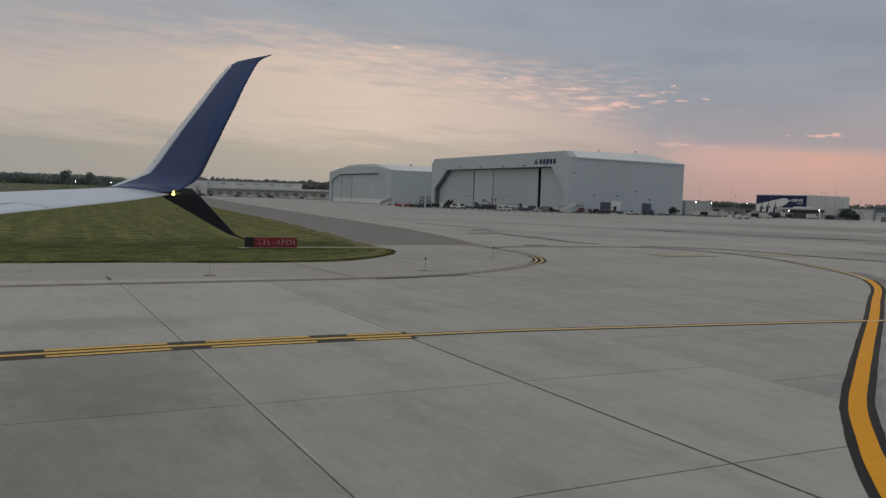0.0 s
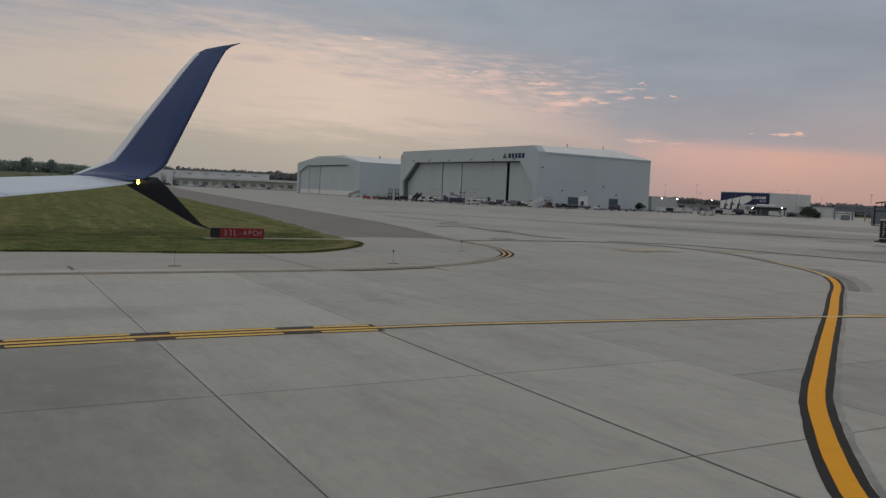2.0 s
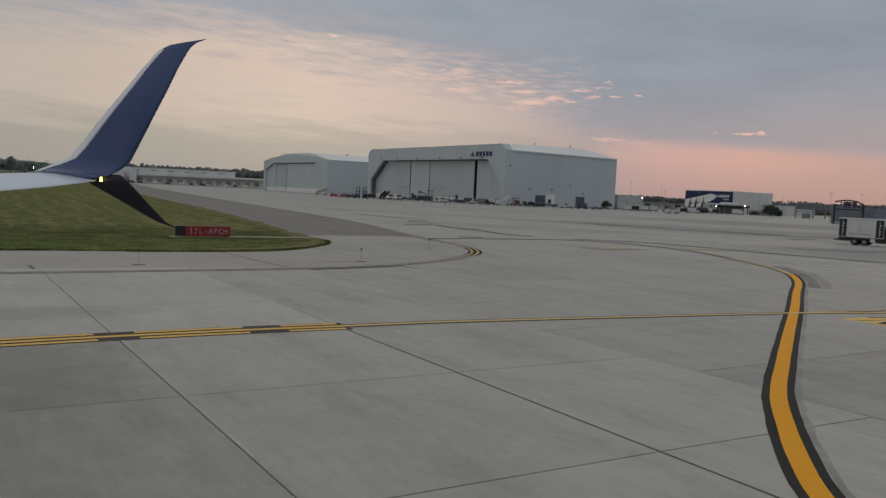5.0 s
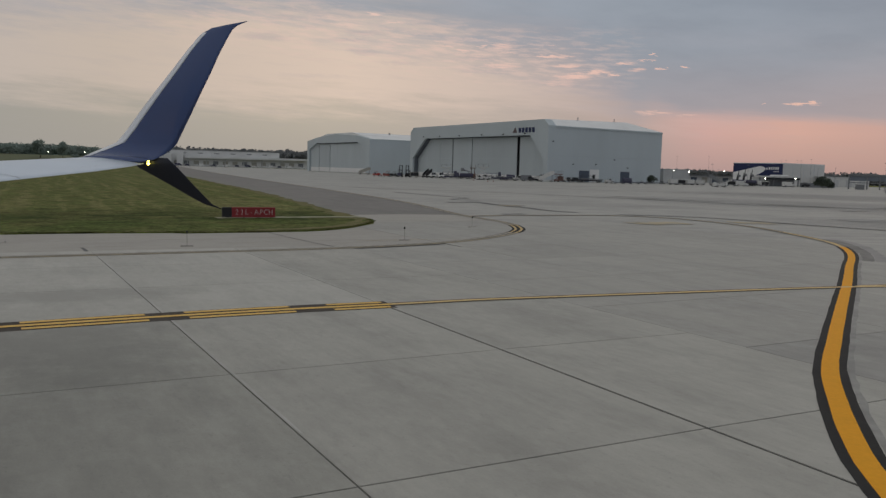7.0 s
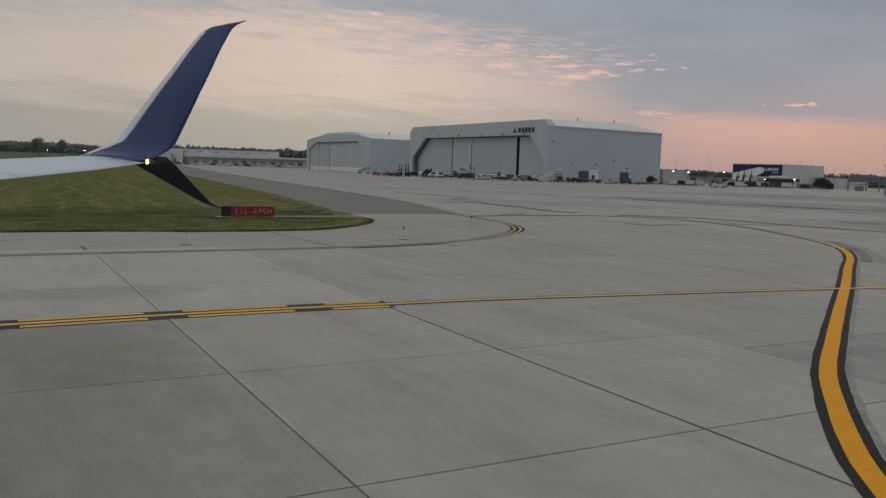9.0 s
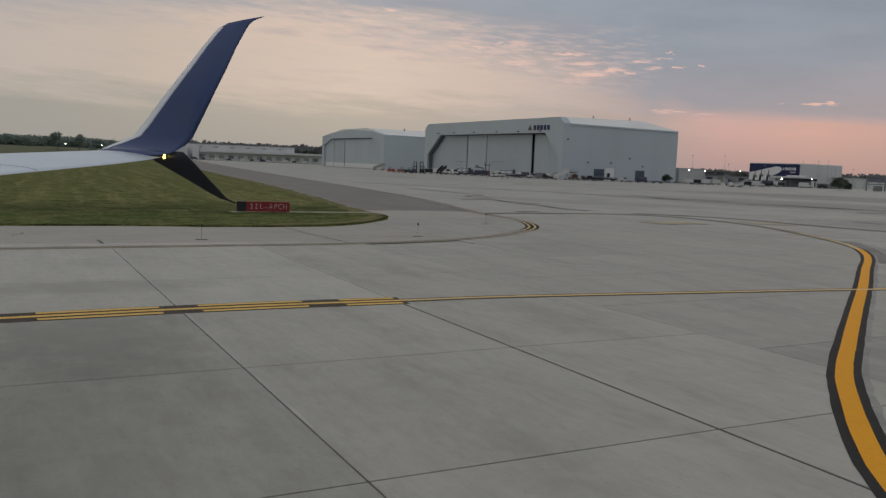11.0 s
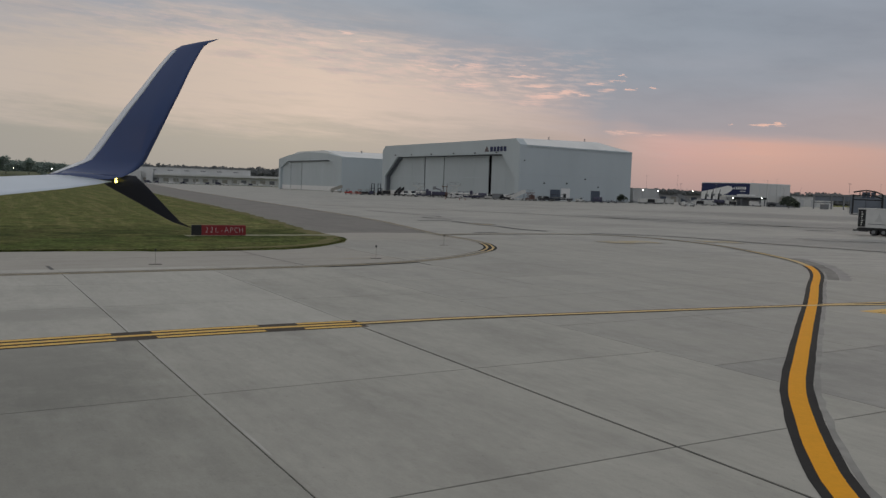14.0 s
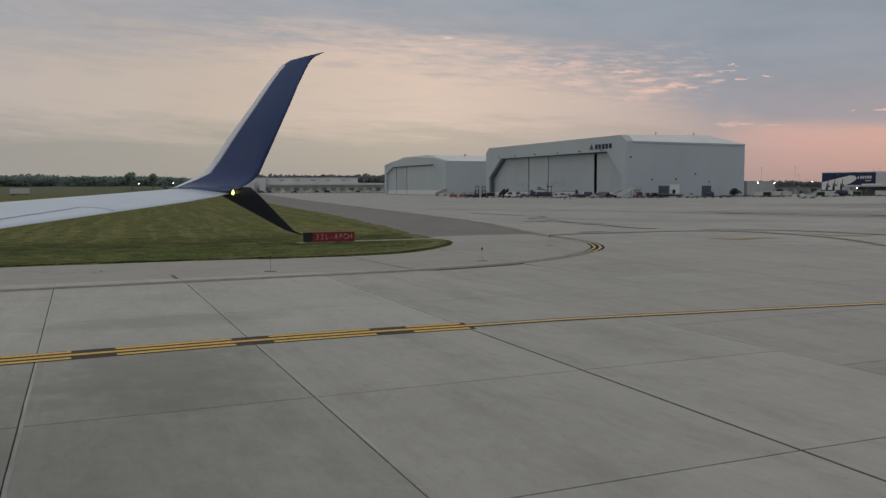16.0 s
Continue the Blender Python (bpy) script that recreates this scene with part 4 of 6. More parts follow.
# ---------------------------------------------------------------- shared materials of the far things
STEEL = material("grey_steel", (0.22, 0.23, 0.24), 0.55, metal=0.4, grain=0.1, stain=0.3)
DIRTYW = material("dull_white_paint", (0.62, 0.62, 0.60), 0.55, grain=0.08, grain_scale=4, stain=0.35, stain_scale=1.2)
TYRE = material("tyre_rubber", (0.025, 0.025, 0.027), 0.9, grain=0.2)
BLACKP = material("black_equipment_paint", (0.022, 0.023, 0.026), 0.6, grain=0.15)
GLASS = material("dark_window_glass", (0.02, 0.025, 0.03), 0.12, grain=0.1)
ORANGE = material("faded_orange_red_paint", (0.27, 0.10, 0.075), 0.65, grain=0.15, stain=0.3)
RUST = material("rust_brown_paint", (0.20, 0.12, 0.10), 0.7, grain=0.15, stain=0.4)
EMBLEM = material("dull_red_emblem", (0.13, 0.10, 0.105), 0.6, grain=0.1)
PURPLE = material("dull_navy_equipment_paint", (0.06, 0.06, 0.10), 0.6, grain=0.15, stain=0.3)
TAN = material("tan_wall_panel", (0.36, 0.35, 0.31), 0.75, grain=0.06, stain=0.25, stain_scale=0.15)
PALEWALL = material("pale_precast_wall", (0.50, 0.51, 0.51), 0.75, grain=0.06, stain=0.2, stain_scale=0.1)
SLATE = material("slate_blue_panel", (0.085, 0.105, 0.14), 0.7, grain=0.1, stain=0.2)
BARK = material("bark", (0.07, 0.055, 0.04), 0.9, grain=0.3)
FLOOD = lamp_material("floodlight_glow", (1.0, 0.93, 0.80), 14.0)


def foliage(name, dark, mid, pale):
    m = bpy.data.materials.new(name)
    m.use_nodes = True
    n = Net(m.node_tree)
    b = m.node_tree.nodes["Principled BSDF"]
    b.inputs["Roughness"].default_value = 0.9
    c = n.ramp(n.node("ShaderNodeNewGeometry").outputs["Random Per Island"], [(0.0, dark), (0.5, mid), (1.0, pale)])
    n.put(b.inputs["Base Color"], c)
    tr = n.node("ShaderNodeBsdfTranslucent")
    n.put(tr.inputs[0], c)
    add = n.node("ShaderNodeAddShader")
    n.join(b.outputs[0], add.inputs[0])
    n.join(tr.outputs[0], add.inputs[1])
    n.join(add.outputs[0], m.node_tree.nodes["Material Output"].inputs[0])
    return m


LEAF = foliage("foliage", (0.080, 0.098, 0.072), (0.110, 0.132, 0.098), (0.140, 0.162, 0.122))
LEAF_DARK = foliage("dark_foliage", (0.028, 0.037, 0.027), (0.040, 0.050, 0.038), (0.054, 0.066, 0.050))
# haze over the farthest woods is put into this grey-blue leaf colour
LEAF_FAR_HAZE = foliage("far_haze_foliage", (0.094, 0.099, 0.102), (0.104, 0.109, 0.110), (0.114, 0.119, 0.118))
# paler and greyer than the leaves themselves: distance haze is in the colour
LEAF_HAZE = foliage("haze_greyed_foliage", (0.112, 0.140, 0.124), (0.125, 0.155, 0.136), (0.138, 0.168, 0.148))


def wheel(parent, x, y, r, w=0.25, rim=None):
    t = part("wheel", rod((x, y - w / 2, r), (x, y + w / 2, r), r, seg=14), TYRE, parent)
    part("rim", rod((x, y - w / 2 - 0.015, r), (x, y + w / 2 + 0.015, r), r * 0.52, seg=10), rim or DIRTYW, t)


def on(x, y, turn):
    return pose(x, y, 0, 0, 0, turn)


def tractor(m, mat, label):
    t = thing("baggage_tractor", m, label, "tractor")
    part("body", box(-1.5, 1.5, -0.75, 0.75, 0.35, 1.05, 0.08), mat, t)
    part("hood", box(0.3, 1.45, -0.7, 0.7, 1.05, 1.3, 0.06), mat, t)
    part("cab_roof", box(-1.0, 0.2, -0.7, 0.7, 1.95, 2.05, 0.03), mat, t)
    for x, y in ((-0.95, -0.65), (-0.95, 0.65), (0.15, -0.65), (0.15, 0.65)):
        part("pillar", rod((x, y, 1.0), (x, y, 1.96), 0.04), BLACKP, t)
    part("seat", box(-0.8, -0.3, -0.4, 0.4, 1.05, 1.5, 0.05), BLACKP, t)
    for x in (-0.95, 0.95):
        for y in (-0.7, 0.7):
            wheel(t, x, y, 0.36)
    return t


def cart(m, mat, label, curtain=None):
    t = thing("baggage_cart", m, label, "cart")
    part("deck", box(-1.7, 1.7, -0.8, 0.8, 0.42, 0.55, 0.02), STEEL, t)
    part("roof", box(-1.65, 1.65, -0.8, 0.8, 1.95, 2.08, 0.04), mat, t)
    for x in (-1.6, 1.6):
        part("end_wall", box(x - 0.04, x + 0.04, -0.78, 0.78, 0.55, 1.95), mat, t)
    part("curtain", box(-1.5, 1.5, -0.74, -0.70, 0.6, 1.9), curtain or mat, t)
    part("curtain", box(-1.5, 1.5, 0.70, 0.74, 0.6, 1.9), curtain or mat, t)
    part("tow_bar", rod((1.7, 0, 0.45), (2.5, 0, 0.3), 0.04), STEEL, t)
    for x in (-1.2, 1.2):
        for y in (-0.65, 0.65):
            wheel(t, x, y, 0.22, 0.15)
    return t


def dolly(m, mat, label, load=None):
    t = thing("cargo_dolly", m, label, "dolly")
    part("deck", box(-2.0, 2.0, -1.0, 1.0, 0.45, 0.6, 0.02), mat, t)
    for x in (-1.9, 0, 1.9):
        part("roller", rod((x, -0.95, 0.64), (x, 0.95, 0.64), 0.05), STEEL, t)
    for x in (-1.9, 1.9):
        for y in (-0.95, 0.95):
            part("stake", box(x - 0.05, x + 0.05, y - 0.05, y + 0.05, 0.6, 1.1), BLACKP, t)
    for x in (-1.4, 1.4):
        for y in (-0.8, 0.8):
            wheel(t, x, y, 0.22, 0.15)
    if load:
        c = thing("cargo_container", m @ pose(0, 0, 0.69), "closed cargo container on a dolly", "container")
        part("shell", prism([(-0.9, 0.0), (0.9, 0.0), (0.9, 1.5), (-0.55, 1.5), (-0.9, 1.0)], -1.5, 1.5, None, Matrix(((0, 0, 1, 0), (1, 0, 0, 0), (0, 1, 0, 0), (0, 0, 0, 1)))), load, c)
        part("door_bar", box(-1.2, 1.2, -0.97, -0.9, 0.7, 0.8), STEEL, c)
    return t


def belt_loader(m, mat, label):
    t = thing("belt_loader", m, label, "belt loader")
    part("body", box(-2.6, 2.0, -0.9, 0.9, 0.4, 1.0, 0.06), mat, t)
    T = pose(0, 0, 1.15, 0, -19, 0)
    part("conveyor", box(-3.6, 4.2, -0.5, 0.5, -0.12, 0.12, 0.04), DIRTYW, t, at=T)
    part("belt", box(-3.6, 4.2, -0.36, 0.36, 0.12, 0.15), BLACKP, t, at=T)
    for y in (-0.5, 0.5):
        part("side_rail", box(-2.0, 4.0, y - 0.03, y + 0.03, 0.35, 0.41), mat, t, at=T)
    part("lift_arm", rod((1.2, 0, 0.9), (2.2, 0, 1.9), 0.09), STEEL, t)
    part("cab", box(-2.3, -1.4, 0.2, 0.85, 1.0, 1.7, 0.06), mat, t)
    for x in (-1.7, 1.3):
        for y in (-0.8, 0.8):
            wheel(t, x, y, 0.4)
    return t


def forklift(m, label):
    t = thing("forklift", m, label, "forklift")
    part("body", box(-1.9, 0.9, -0.85, 0.85, 0.4, 1.5, 0.12), BLACKP, t)
    part("counterweight", box(-2.2, -1.3, -0.8, 0.8, 0.45, 1.7, 0.15), PURPLE, t)
    for x in (-1.1, 0.6):
        for y in (-0.75, 0.75):
            part("pillar", rod((x, y, 1.4), (x, y, 2.8), 0.06), BLACKP, t)
    part("cage_roof", box(-1.2, 0.7, -0.8, 0.8, 2.75, 2.85), BLACKP, t)
    for y in (-0.55, 0.55):
        part("mast", box(1.0, 1.25, y - 0.12, y + 0.12, 0.2, 4.6), BLACKP, t)
        part("fork", box(1.25, 2.5, y - 0.08, y + 0.08, 0.2, 0.28), STEEL, t)
    for z in (1.2, 2.6, 4.4):
        part("mast_brace", box(1.02, 1.2, -0.5, 0.5, z, z + 0.16), BLACKP, t)
    for x, r in ((-1.4, 0.4), (0.5, 0.5)):
        for y in (-0.8, 0.8):
            wheel(t, x, y, r, 0.3)
    return t


def boarding_stairs(m, mat, label, rise=3.0):
    t = thing("boarding_stairs", m, label, "stairs")
    part("chassis", box(-3.0, 2.4, -0.9, 0.9, 0.4, 0.75, 0.05), mat, t)
    n = 14
    for i in range(n):
        x, z = -2.6 + 4.2 * i / n, 0.7 + rise * i / n
        part("tread", box(x, x + 0.34, -0.7, 0.7, z, z + 0.07), STEEL, t)
    T = Matrix(((1, 0, 0, 0), (0, 0, 1, 0), (0, 1, 0, 0), (0, 0, 0, 1)))
    for y in (-0.78, 0.72):
        part("side_panel", prism([(-2.7, 0.6), (-2.2, 0.6), (1.7, 0.6 + rise * 0.85), (2.6, 0.6 + rise), (2.6, rise + 1.75), (1.7, rise + 1.75), (-2.7, 1.65)], y, y + 0.06, None, T), mat, t)
    part("platform", box(1.6, 2.7, -0.75, 0.75, rise + 0.6, rise + 0.7), STEEL, t)
    for y in (-0.6, 0.6):
        part("prop", rod((2.1, y, 0.7), (2.1, y, rise + 0.6), 0.06), STEEL, t)
    for x in (-2.2, 1.6):
        for y in (-0.8, 0.8):
            wheel(t, x, y, 0.36)
    return t


def pickup(m, mat, label, van=False):
    t = thing("service_van" if van else "pickup_truck", m, label, "van" if van else "pickup")
    T = Matrix(((1, 0, 0, 0), (0, 0, 1, 0), (0, 1, 0, 0), (0, 0, 0, 1)))
    if van:
        side = [(-2.6, 0.4), (2.6, 0.4), (2.6, 1.05), (1.7, 1.25), (1.1, 2.15), (-2.5, 2.2), (-2.6, 1.9)]
    else:
        side = [(-2.7, 0.45), (2.7, 0.45), (2.65, 1.05), (1.35, 1.15), (0.75, 1.85), (-0.6, 1.85), (-0.7, 1.15), (-2.7, 1.15)]
    part("body", prism(side, -0.9, 0.9, None, T), mat, t)
    glass = [(0.9, 1.25), (1.55, 1.25), (1.05, 1.95), (0.9, 1.95)] if van else [(-0.45, 1.18), (1.15, 1.18), (0.68, 1.75), (-0.45, 1.75)]
    part("side_glass", prism(glass, -0.915, 0.915, None, T), GLASS, t)
    shield = [(1.08, 2.13), (1.68, 1.27), (1.76, 1.27), (1.16, 2.15)] if van else [(0.72, 1.83), (1.30, 1.18), (1.38, 1.18), (0.80, 1.85)]
    part("windscreen", prism(shield, -0.8, 0.8, None, T), GLASS, t)
    part("grille", box(2.6, 2.68, -0.6, 0.6, 0.62, 0.95, 0.02), BLACKP, t)
    for y in (-0.72, 0.72):
        part("headlight", box(2.6, 2.7, y - 0.13, y + 0.13, 0.72, 0.92, 0.02), WHITE, t)
    part("bumper", box(2.6, 2.75, -0.85, 0.85, 0.4, 0.6, 0.03), BLACKP, t)
    for x in (-1.7, 1.7):
        for y in (-0.82, 0.82):
            wheel(t, x, y, 0.36, 0.22)
    return t


def lift_truck(m, mat, label, reach=6.0):
    """A truck with a folded boom and a basket."""
    t = thing("boom_truck", m, label, "truck")
    part("chassis", box(-3.6, 3.4, -1.1, 1.1, 0.55, 0.9, 0.05), BLACKP, t)
    part("cab", box(2.0, 3.8, -1.1, 1.1, 0.7, 2.4, 0.18), mat, t)
    part("windscreen", box(3.72, 3.83, -0.95, 0.95, 1.5, 2.2), GLASS, t)
    part("tank", box(-3.4, 1.7, -1.1, 1.1, 0.9, 2.2, 0.25), mat, t)
    part("boom_post", rod((-1.8, 0, 2.1), (-1.8, 0, 3.0), 0.25), STEEL, t)
    part("boom", rod((-1.8, 0, 2.9), (-1.8 + reach * 0.85, 0, 2.9 + reach * 0.22), 0.17), mat, t)
    part("basket", box(reach * 0.85 - 2.1, reach * 0.85 - 0.9, -0.6, 0.6, 2.4 + reach * 0.22, 3.6 + reach * 0.22, 0.05), STEEL, t)
    for x in (-2.4, -1.2, 2.6):
        for y in (-1.0, 1.0):
            wheel(t, x, y, 0.48, 0.3)
    return t


def flat_loader(m, mat, label):
    t = thing("cargo_loader", m, label, "loader")
    part("chassis", box(-4.4, 4.2, -1.4, 1.4, 0.5, 1.0, 0.05), mat, t)
    part("bridge_deck", box(-4.2, 1.2, -1.5, 1.5, 1.35, 1.6, 0.04), STEEL, t)
    part("main_deck", box(1.4, 4.4, -1.5, 1.5, 1.15, 1.4, 0.04), STEEL, t)
    for x in (-3.6, -0.6):
        part("scissor_arm", rod((x, -1.1, 0.9), (x + 2.4, -1.1, 1.4), 0.09), STEEL, t)
        part("scissor_arm", rod((x, 1.1, 1.4), (x + 2.4, 1.1, 0.9), 0.09), STEEL, t)
    part("operator_stand", box(0.2, 1.2, -1.9, -1.5, 1.6, 3.0, 0.04), mat, t)
    for y in (-1.45, 1.45):
        part("rail", rod((-4.1, y, 2.5), (0.1, y, 2.5), 0.05), mat, t)
        for x in (-4.0, -2.0, 0.0):
            part("rail_post", rod((x, y, 1.6), (x, y, 2.5), 0.04), mat, t)
    for x in (-3.2, 3.2):
        for y in (-1.2, 1.2):
            wheel(t, x, y, 0.45, 0.3)
    return t


def high_lift(m, mat, label, h=6.0):
    """A platform raised on a scissor frame over a small truck bed."""
    t = thing("platform_lift", m, label, "lift")
    part("chassis", box(-2.4, 2.4, -1.0, 1.0, 0.4, 0.95, 0.06), mat, t)
    part("cab", box(1.3, 2.5, -0.95, 0.95, 0.95, 2.1, 0.12), mat, t)
    part("windscreen", box(2.44, 2.53, -0.8, 0.8, 1.4, 1.95), GLASS, t)
    n = max(2, int((h - 1.0) / 1.3))
    for y in (-0.7, 0.7):
        for i in range(n):
            a, b = 0.95 + (h - 1.2) * i / n, 0.95 + (h - 1.2) * (i + 1) / n
            part("scissor_arm", rod((-1.5, y, a), (1.0, y, b), 0.08), mat, t)
            part("scissor_arm", rod((1.0, y, a), (-1.5, y, b), 0.08), mat, t)
    deck = part("deck", box(-2.4, 1.9, -1.0, 1.0, h - 0.25, h, 0.03), mat, t)
    for y in (-0.95, 0.95):
        part("rail", rod((-2.3, y, h + 1.0), (1.8, y, h + 1.0), 0.04), STEEL, deck)
        for x in (-2.3, -0.3, 1.8):
            part("rail_post", rod((x, y, h), (x, y, h + 1.0), 0.03), STEEL, deck)
    for x in (-1.6, 1.6):
        for y in (-0.9, 0.9):
            wheel(t, x, y, 0.42)
    return t


# ---------------------------------------------------------------- equipment parked before the hangars
R = random.Random(7)
high_lift(on(0.9, 322, 8), DIRTYW, "white platform lift raised before the hangar door", 4.3)
high_lift(on(14.7, 320, 174), DIRTYW, "white platform lift with its deck half raised", 4.9)
high_lift(on(10.8, 316, 84), RUST, "rust-red scissor lift raised before the hangar door", 4.4)
high_lift(on(42.3, 302, 60), RUST, "rust-coloured scissor lift beside the stairs", 3.0)
for x, y in ((-55.5, 478), (-52.8, 478)):
    dolly(on(x, y, 20), BLACKP, "low dark cargo dolly parked by the smaller hangar")
boarding_stairs(on(-37.3, 378, 20), TAN, "small tan service stairs on the apron", 1.6)
tractor(on(-27.1, 322, 8), RED, "red baggage tractor with a black cab frame")
dolly(on(-23.8, 321, 4), RED, "red flat trailer with black stakes")
tractor(on(-23.2, 324, 175), ORANGE, "orange-red baggage tractor parked behind a trailer")
tractor(on(-20.2, 320, 172), BLACKP, "black baggage tractor beside the forklifts")
forklift(on(-17.6, 320, 82), "black forklift with a tall raised mast")
forklift(on(-14.7, 321, 262), "black forklift with a tall mast facing away")
cart(on(-12.0, 319, 5), TAN, "low tan baggage cart with dark curtains", BLACKP)
dolly(on(-10.0, 319, 4), TAN, "tan cargo dolly beside the stairs")
boarding_stairs(on(-6.8, 314, 64), BLACKP, "dark boarding stairs by the hangar door", 1.8)
pickup(on(-4.1, 314, 262), WHITE, "white service van nose out at the hangar", True)
pickup(on(-1.3, 314, 266), WHITE, "white service van nose out beside another", True)
flat_loader(on(3.1, 314, 4), PURPLE, "long dark navy cargo loader before the doors")
lift_truck(on(7.4, 313, 176), PURPLE, "dark navy tank truck with a short boom", 2.6)
tractor(on(13.2, 300, 30), DIRTYW, "small white baggage tractor")
pickup(on(14.7, 306, 12), DIRTYW, "white pickup truck on the apron")
flat_loader(on(19.7, 308, 4), PURPLE, "dark navy cargo loader with an operator stand")
dolly(on(24.9, 308, 4), PURPLE, "dark cargo dolly beside the loader", PURPLE)
tractor(on(22.4, 310, 8), PURPLE, "dark navy baggage tractor behind the loader")
pickup(on(28.1, 306, 190), DIRTYW, "white pickup truck by the door gap")
pickup(on(30.9, 304, 5), STEEL, "grey service van by the hangar corner", True)
belt_loader(on(33.5, 303, 12), BLACKP, "black belt loader with a pale conveyor")
boarding_stairs(on(37.5, 299, 8), DIRTYW, "white boarding stairs with solid side panels", 2.2)
pickup(on(46.7, 306, 180), DIRTYW, "white pickup truck by the side wall")
pickup(on(47.8, 300, 10), BLACKP, "black pickup truck on the apron")
flat_loader(on(55.5, 310, 8), BLACKP, "black cargo loader with guard rails")
tractor(on(61.2, 303, 190), DIRTYW, "white baggage tractor by the side wall")
for i in range(4):
    dolly(on(63.6 + i * 3.0, 296 + i, 6), PURPLE, "dark navy cargo dolly in a row", PURPLE if i == 1 else None)
for i in range(3):
    dolly(on(80 + i * 4.6, 322 + i * 2, 10), STEEL, "empty steel cargo dolly beside the hangar")
for i, (x, y) in enumerate(((93.0, 322), (96.6, 323.5))):
    cart(on(x, y, 20), DIRTYW, "white baggage cart with pale curtains", DIRTYW)
for i, (x, y) in enumerate(((88.2, 314.0), (92.1, 317.0), (96.6, 320.0), (100.1, 325.0), (101.2, 322.0))):
    cart(on(x, y, 10), DIRTYW, "white baggage cart with a dark curtain" if i in (1, 3) else "white baggage cart with pale curtains", BLACKP if i in (1, 3) else DIRTYW)
belt_loader(on(95.4, 281, 12), DIRTYW, "long white belt loader with a sloping conveyor")
for x, y in ((13.4, 254), (15.6, 262), (9.6, 272)):
    c = thing("traffic_cone", on(x, y, 0), "small orange traffic cone on the apron", "cone")
    part("base", box(-0.2, 0.2, -0.2, 0.2, 0.0, 0.04), BLACKP, c)
    part("cone", rod((0, 0, 0.04), (0, 0, 0.75), 0.15, 0.03), ORANGE, c)

# ---------------------------------------------------------------- fittings of the large hangar
for i in range(5):
    part("lettering_bar", box(-0.72, -0.6, 16.6 - i * 2.1, 18.1 - i * 2.1, 18.7, 20.6), NAVY, hangar_big, "dark blue sign letter block")
bm = prism([(19.0, 18.7), (21.8, 18.7), (20.4, 20.9)], -0.72, -0.6, None, Matrix(((0, 0, 1, 0), (1, 0, 0, 0), (0, 1, 0, 0), (0, 0, 0, 1))))
part("emblem", bm, EMBLEM, hangar_big, "dull red triangular emblem")
for y in (14, 28, 43, 60, 76, 90):
    part("wall_lamp", box(-1.0, -0.6, y - 0.35, y + 0.35, 18.1, 18.5, 0.05), DARK, hangar_big)
for x, w, h in ((15.7, 5.2, 4.4), (21.4, 4.8, 5.0), (38.0, 5.0, 4.4)):
    d = part("side_door", box(x, x + w, -0.12, 0.0, 0.0, h), SLATE if w != 4.8 else WHITE, hangar_big, "roll-up side door")
    part("door_frame", box(x - 0.2, x + w + 0.2, -0.2, -0.12, h, h + 0.25), SHEET_B, d)
for x, z in ((12.0, 6.6), (24.0, 6.8), (34.0, 8.8), (41.5, 5.8), (1.5, 15.0)):
    part("side_lamp", box(x, x + 0.5, -0.45, 0.0, z, z + 0.4, 0.05), DARK, hangar_big)
for x, z in ((22.0, 24.4), (42.0, 24.8)):
    v = part("roof_vent", rod((x, 9, z), (x, 9, z + 0.8), 0.16), STEEL, hangar_big)
    part("vent_cap", rod((x, 9, z + 0.8), (x, 9, z + 1.1), 0.34, 0.16), STEEL, v)
part("gutter", box(3.0, 61.0, -0.3, -0.12, 20.6, 20.9), SHEET_B, hangar_big)
for y in (30, 60):
    part("roof_vent", rod((20, y * 0.6, 21.2), (20, y * 0.6, 22.4), 0.4), STEEL, hangar_small)

# annex right of the large hangar
ANX = material("annex_wall_sheet", (0.45, 0.46, 0.46), 0.7, grain=0.06, stain=0.25, stain_scale=0.15)
an = thing("annex_building", on(92.5, 344.5, 31), "low grey annex beside the hangar", "building")
part("wall", box(0, 15.6, 0, 14, 0, 6.0), ANX, an)
part("roof_edge", box(-0.2, 15.8, -0.2, 14.2, 6.0, 6.2), ANX, an)
sh = thing("cargo_shed", on(116, 430, 12), "long low grey cargo shed behind the annex", "building")
part("wall", box(0, 46, 0, 16, 0, 3.4), PALEWALL, sh)
part("roof", box(-0.5, 46.5, -1.2, 16.5, 3.4, 3.9), STEEL, sh)
for i in range(7):
    part("dock_door", box(3 + i * 6.2, 6.4 + i * 6.2, -0.08, 0, 0, 2.8), SLATE if i % 3 else TAN, sh)
# ---------------------------------------------------------------- hangar with the painted blue front
mu = thing("painted_hangar", on(164.5, 397.3, 31), "white hangar whose blue front shows a white aeroplane nose", "hangar")
W2, D2, HH = 29.2, 33.4, 10.6
part("front_wall", box(0, 0.5, 0, W2, 0, HH), NAVY, mu, "dark blue painted front wall")
part("side_wall", box(0.5, D2, 0, 0.4, 0, HH), DIRTYW, mu)
part("side_wall", box(0.5, D2, W2 - 0.4, W2, 0, HH), DIRTYW, mu)
part("back_wall", box(D2 - 0.4, D2, 0.4, W2 - 0.4, 0, HH), PALEWALL, mu)
part("roof", box(0.0, D2, 0, W2, HH, HH + 0.35), WHITE, mu)
for x in (8, 16.5, 25):
    part("wall_seam", box(x, x + 0.15, -0.06, 0, 0.2, HH), SHEET, mu)
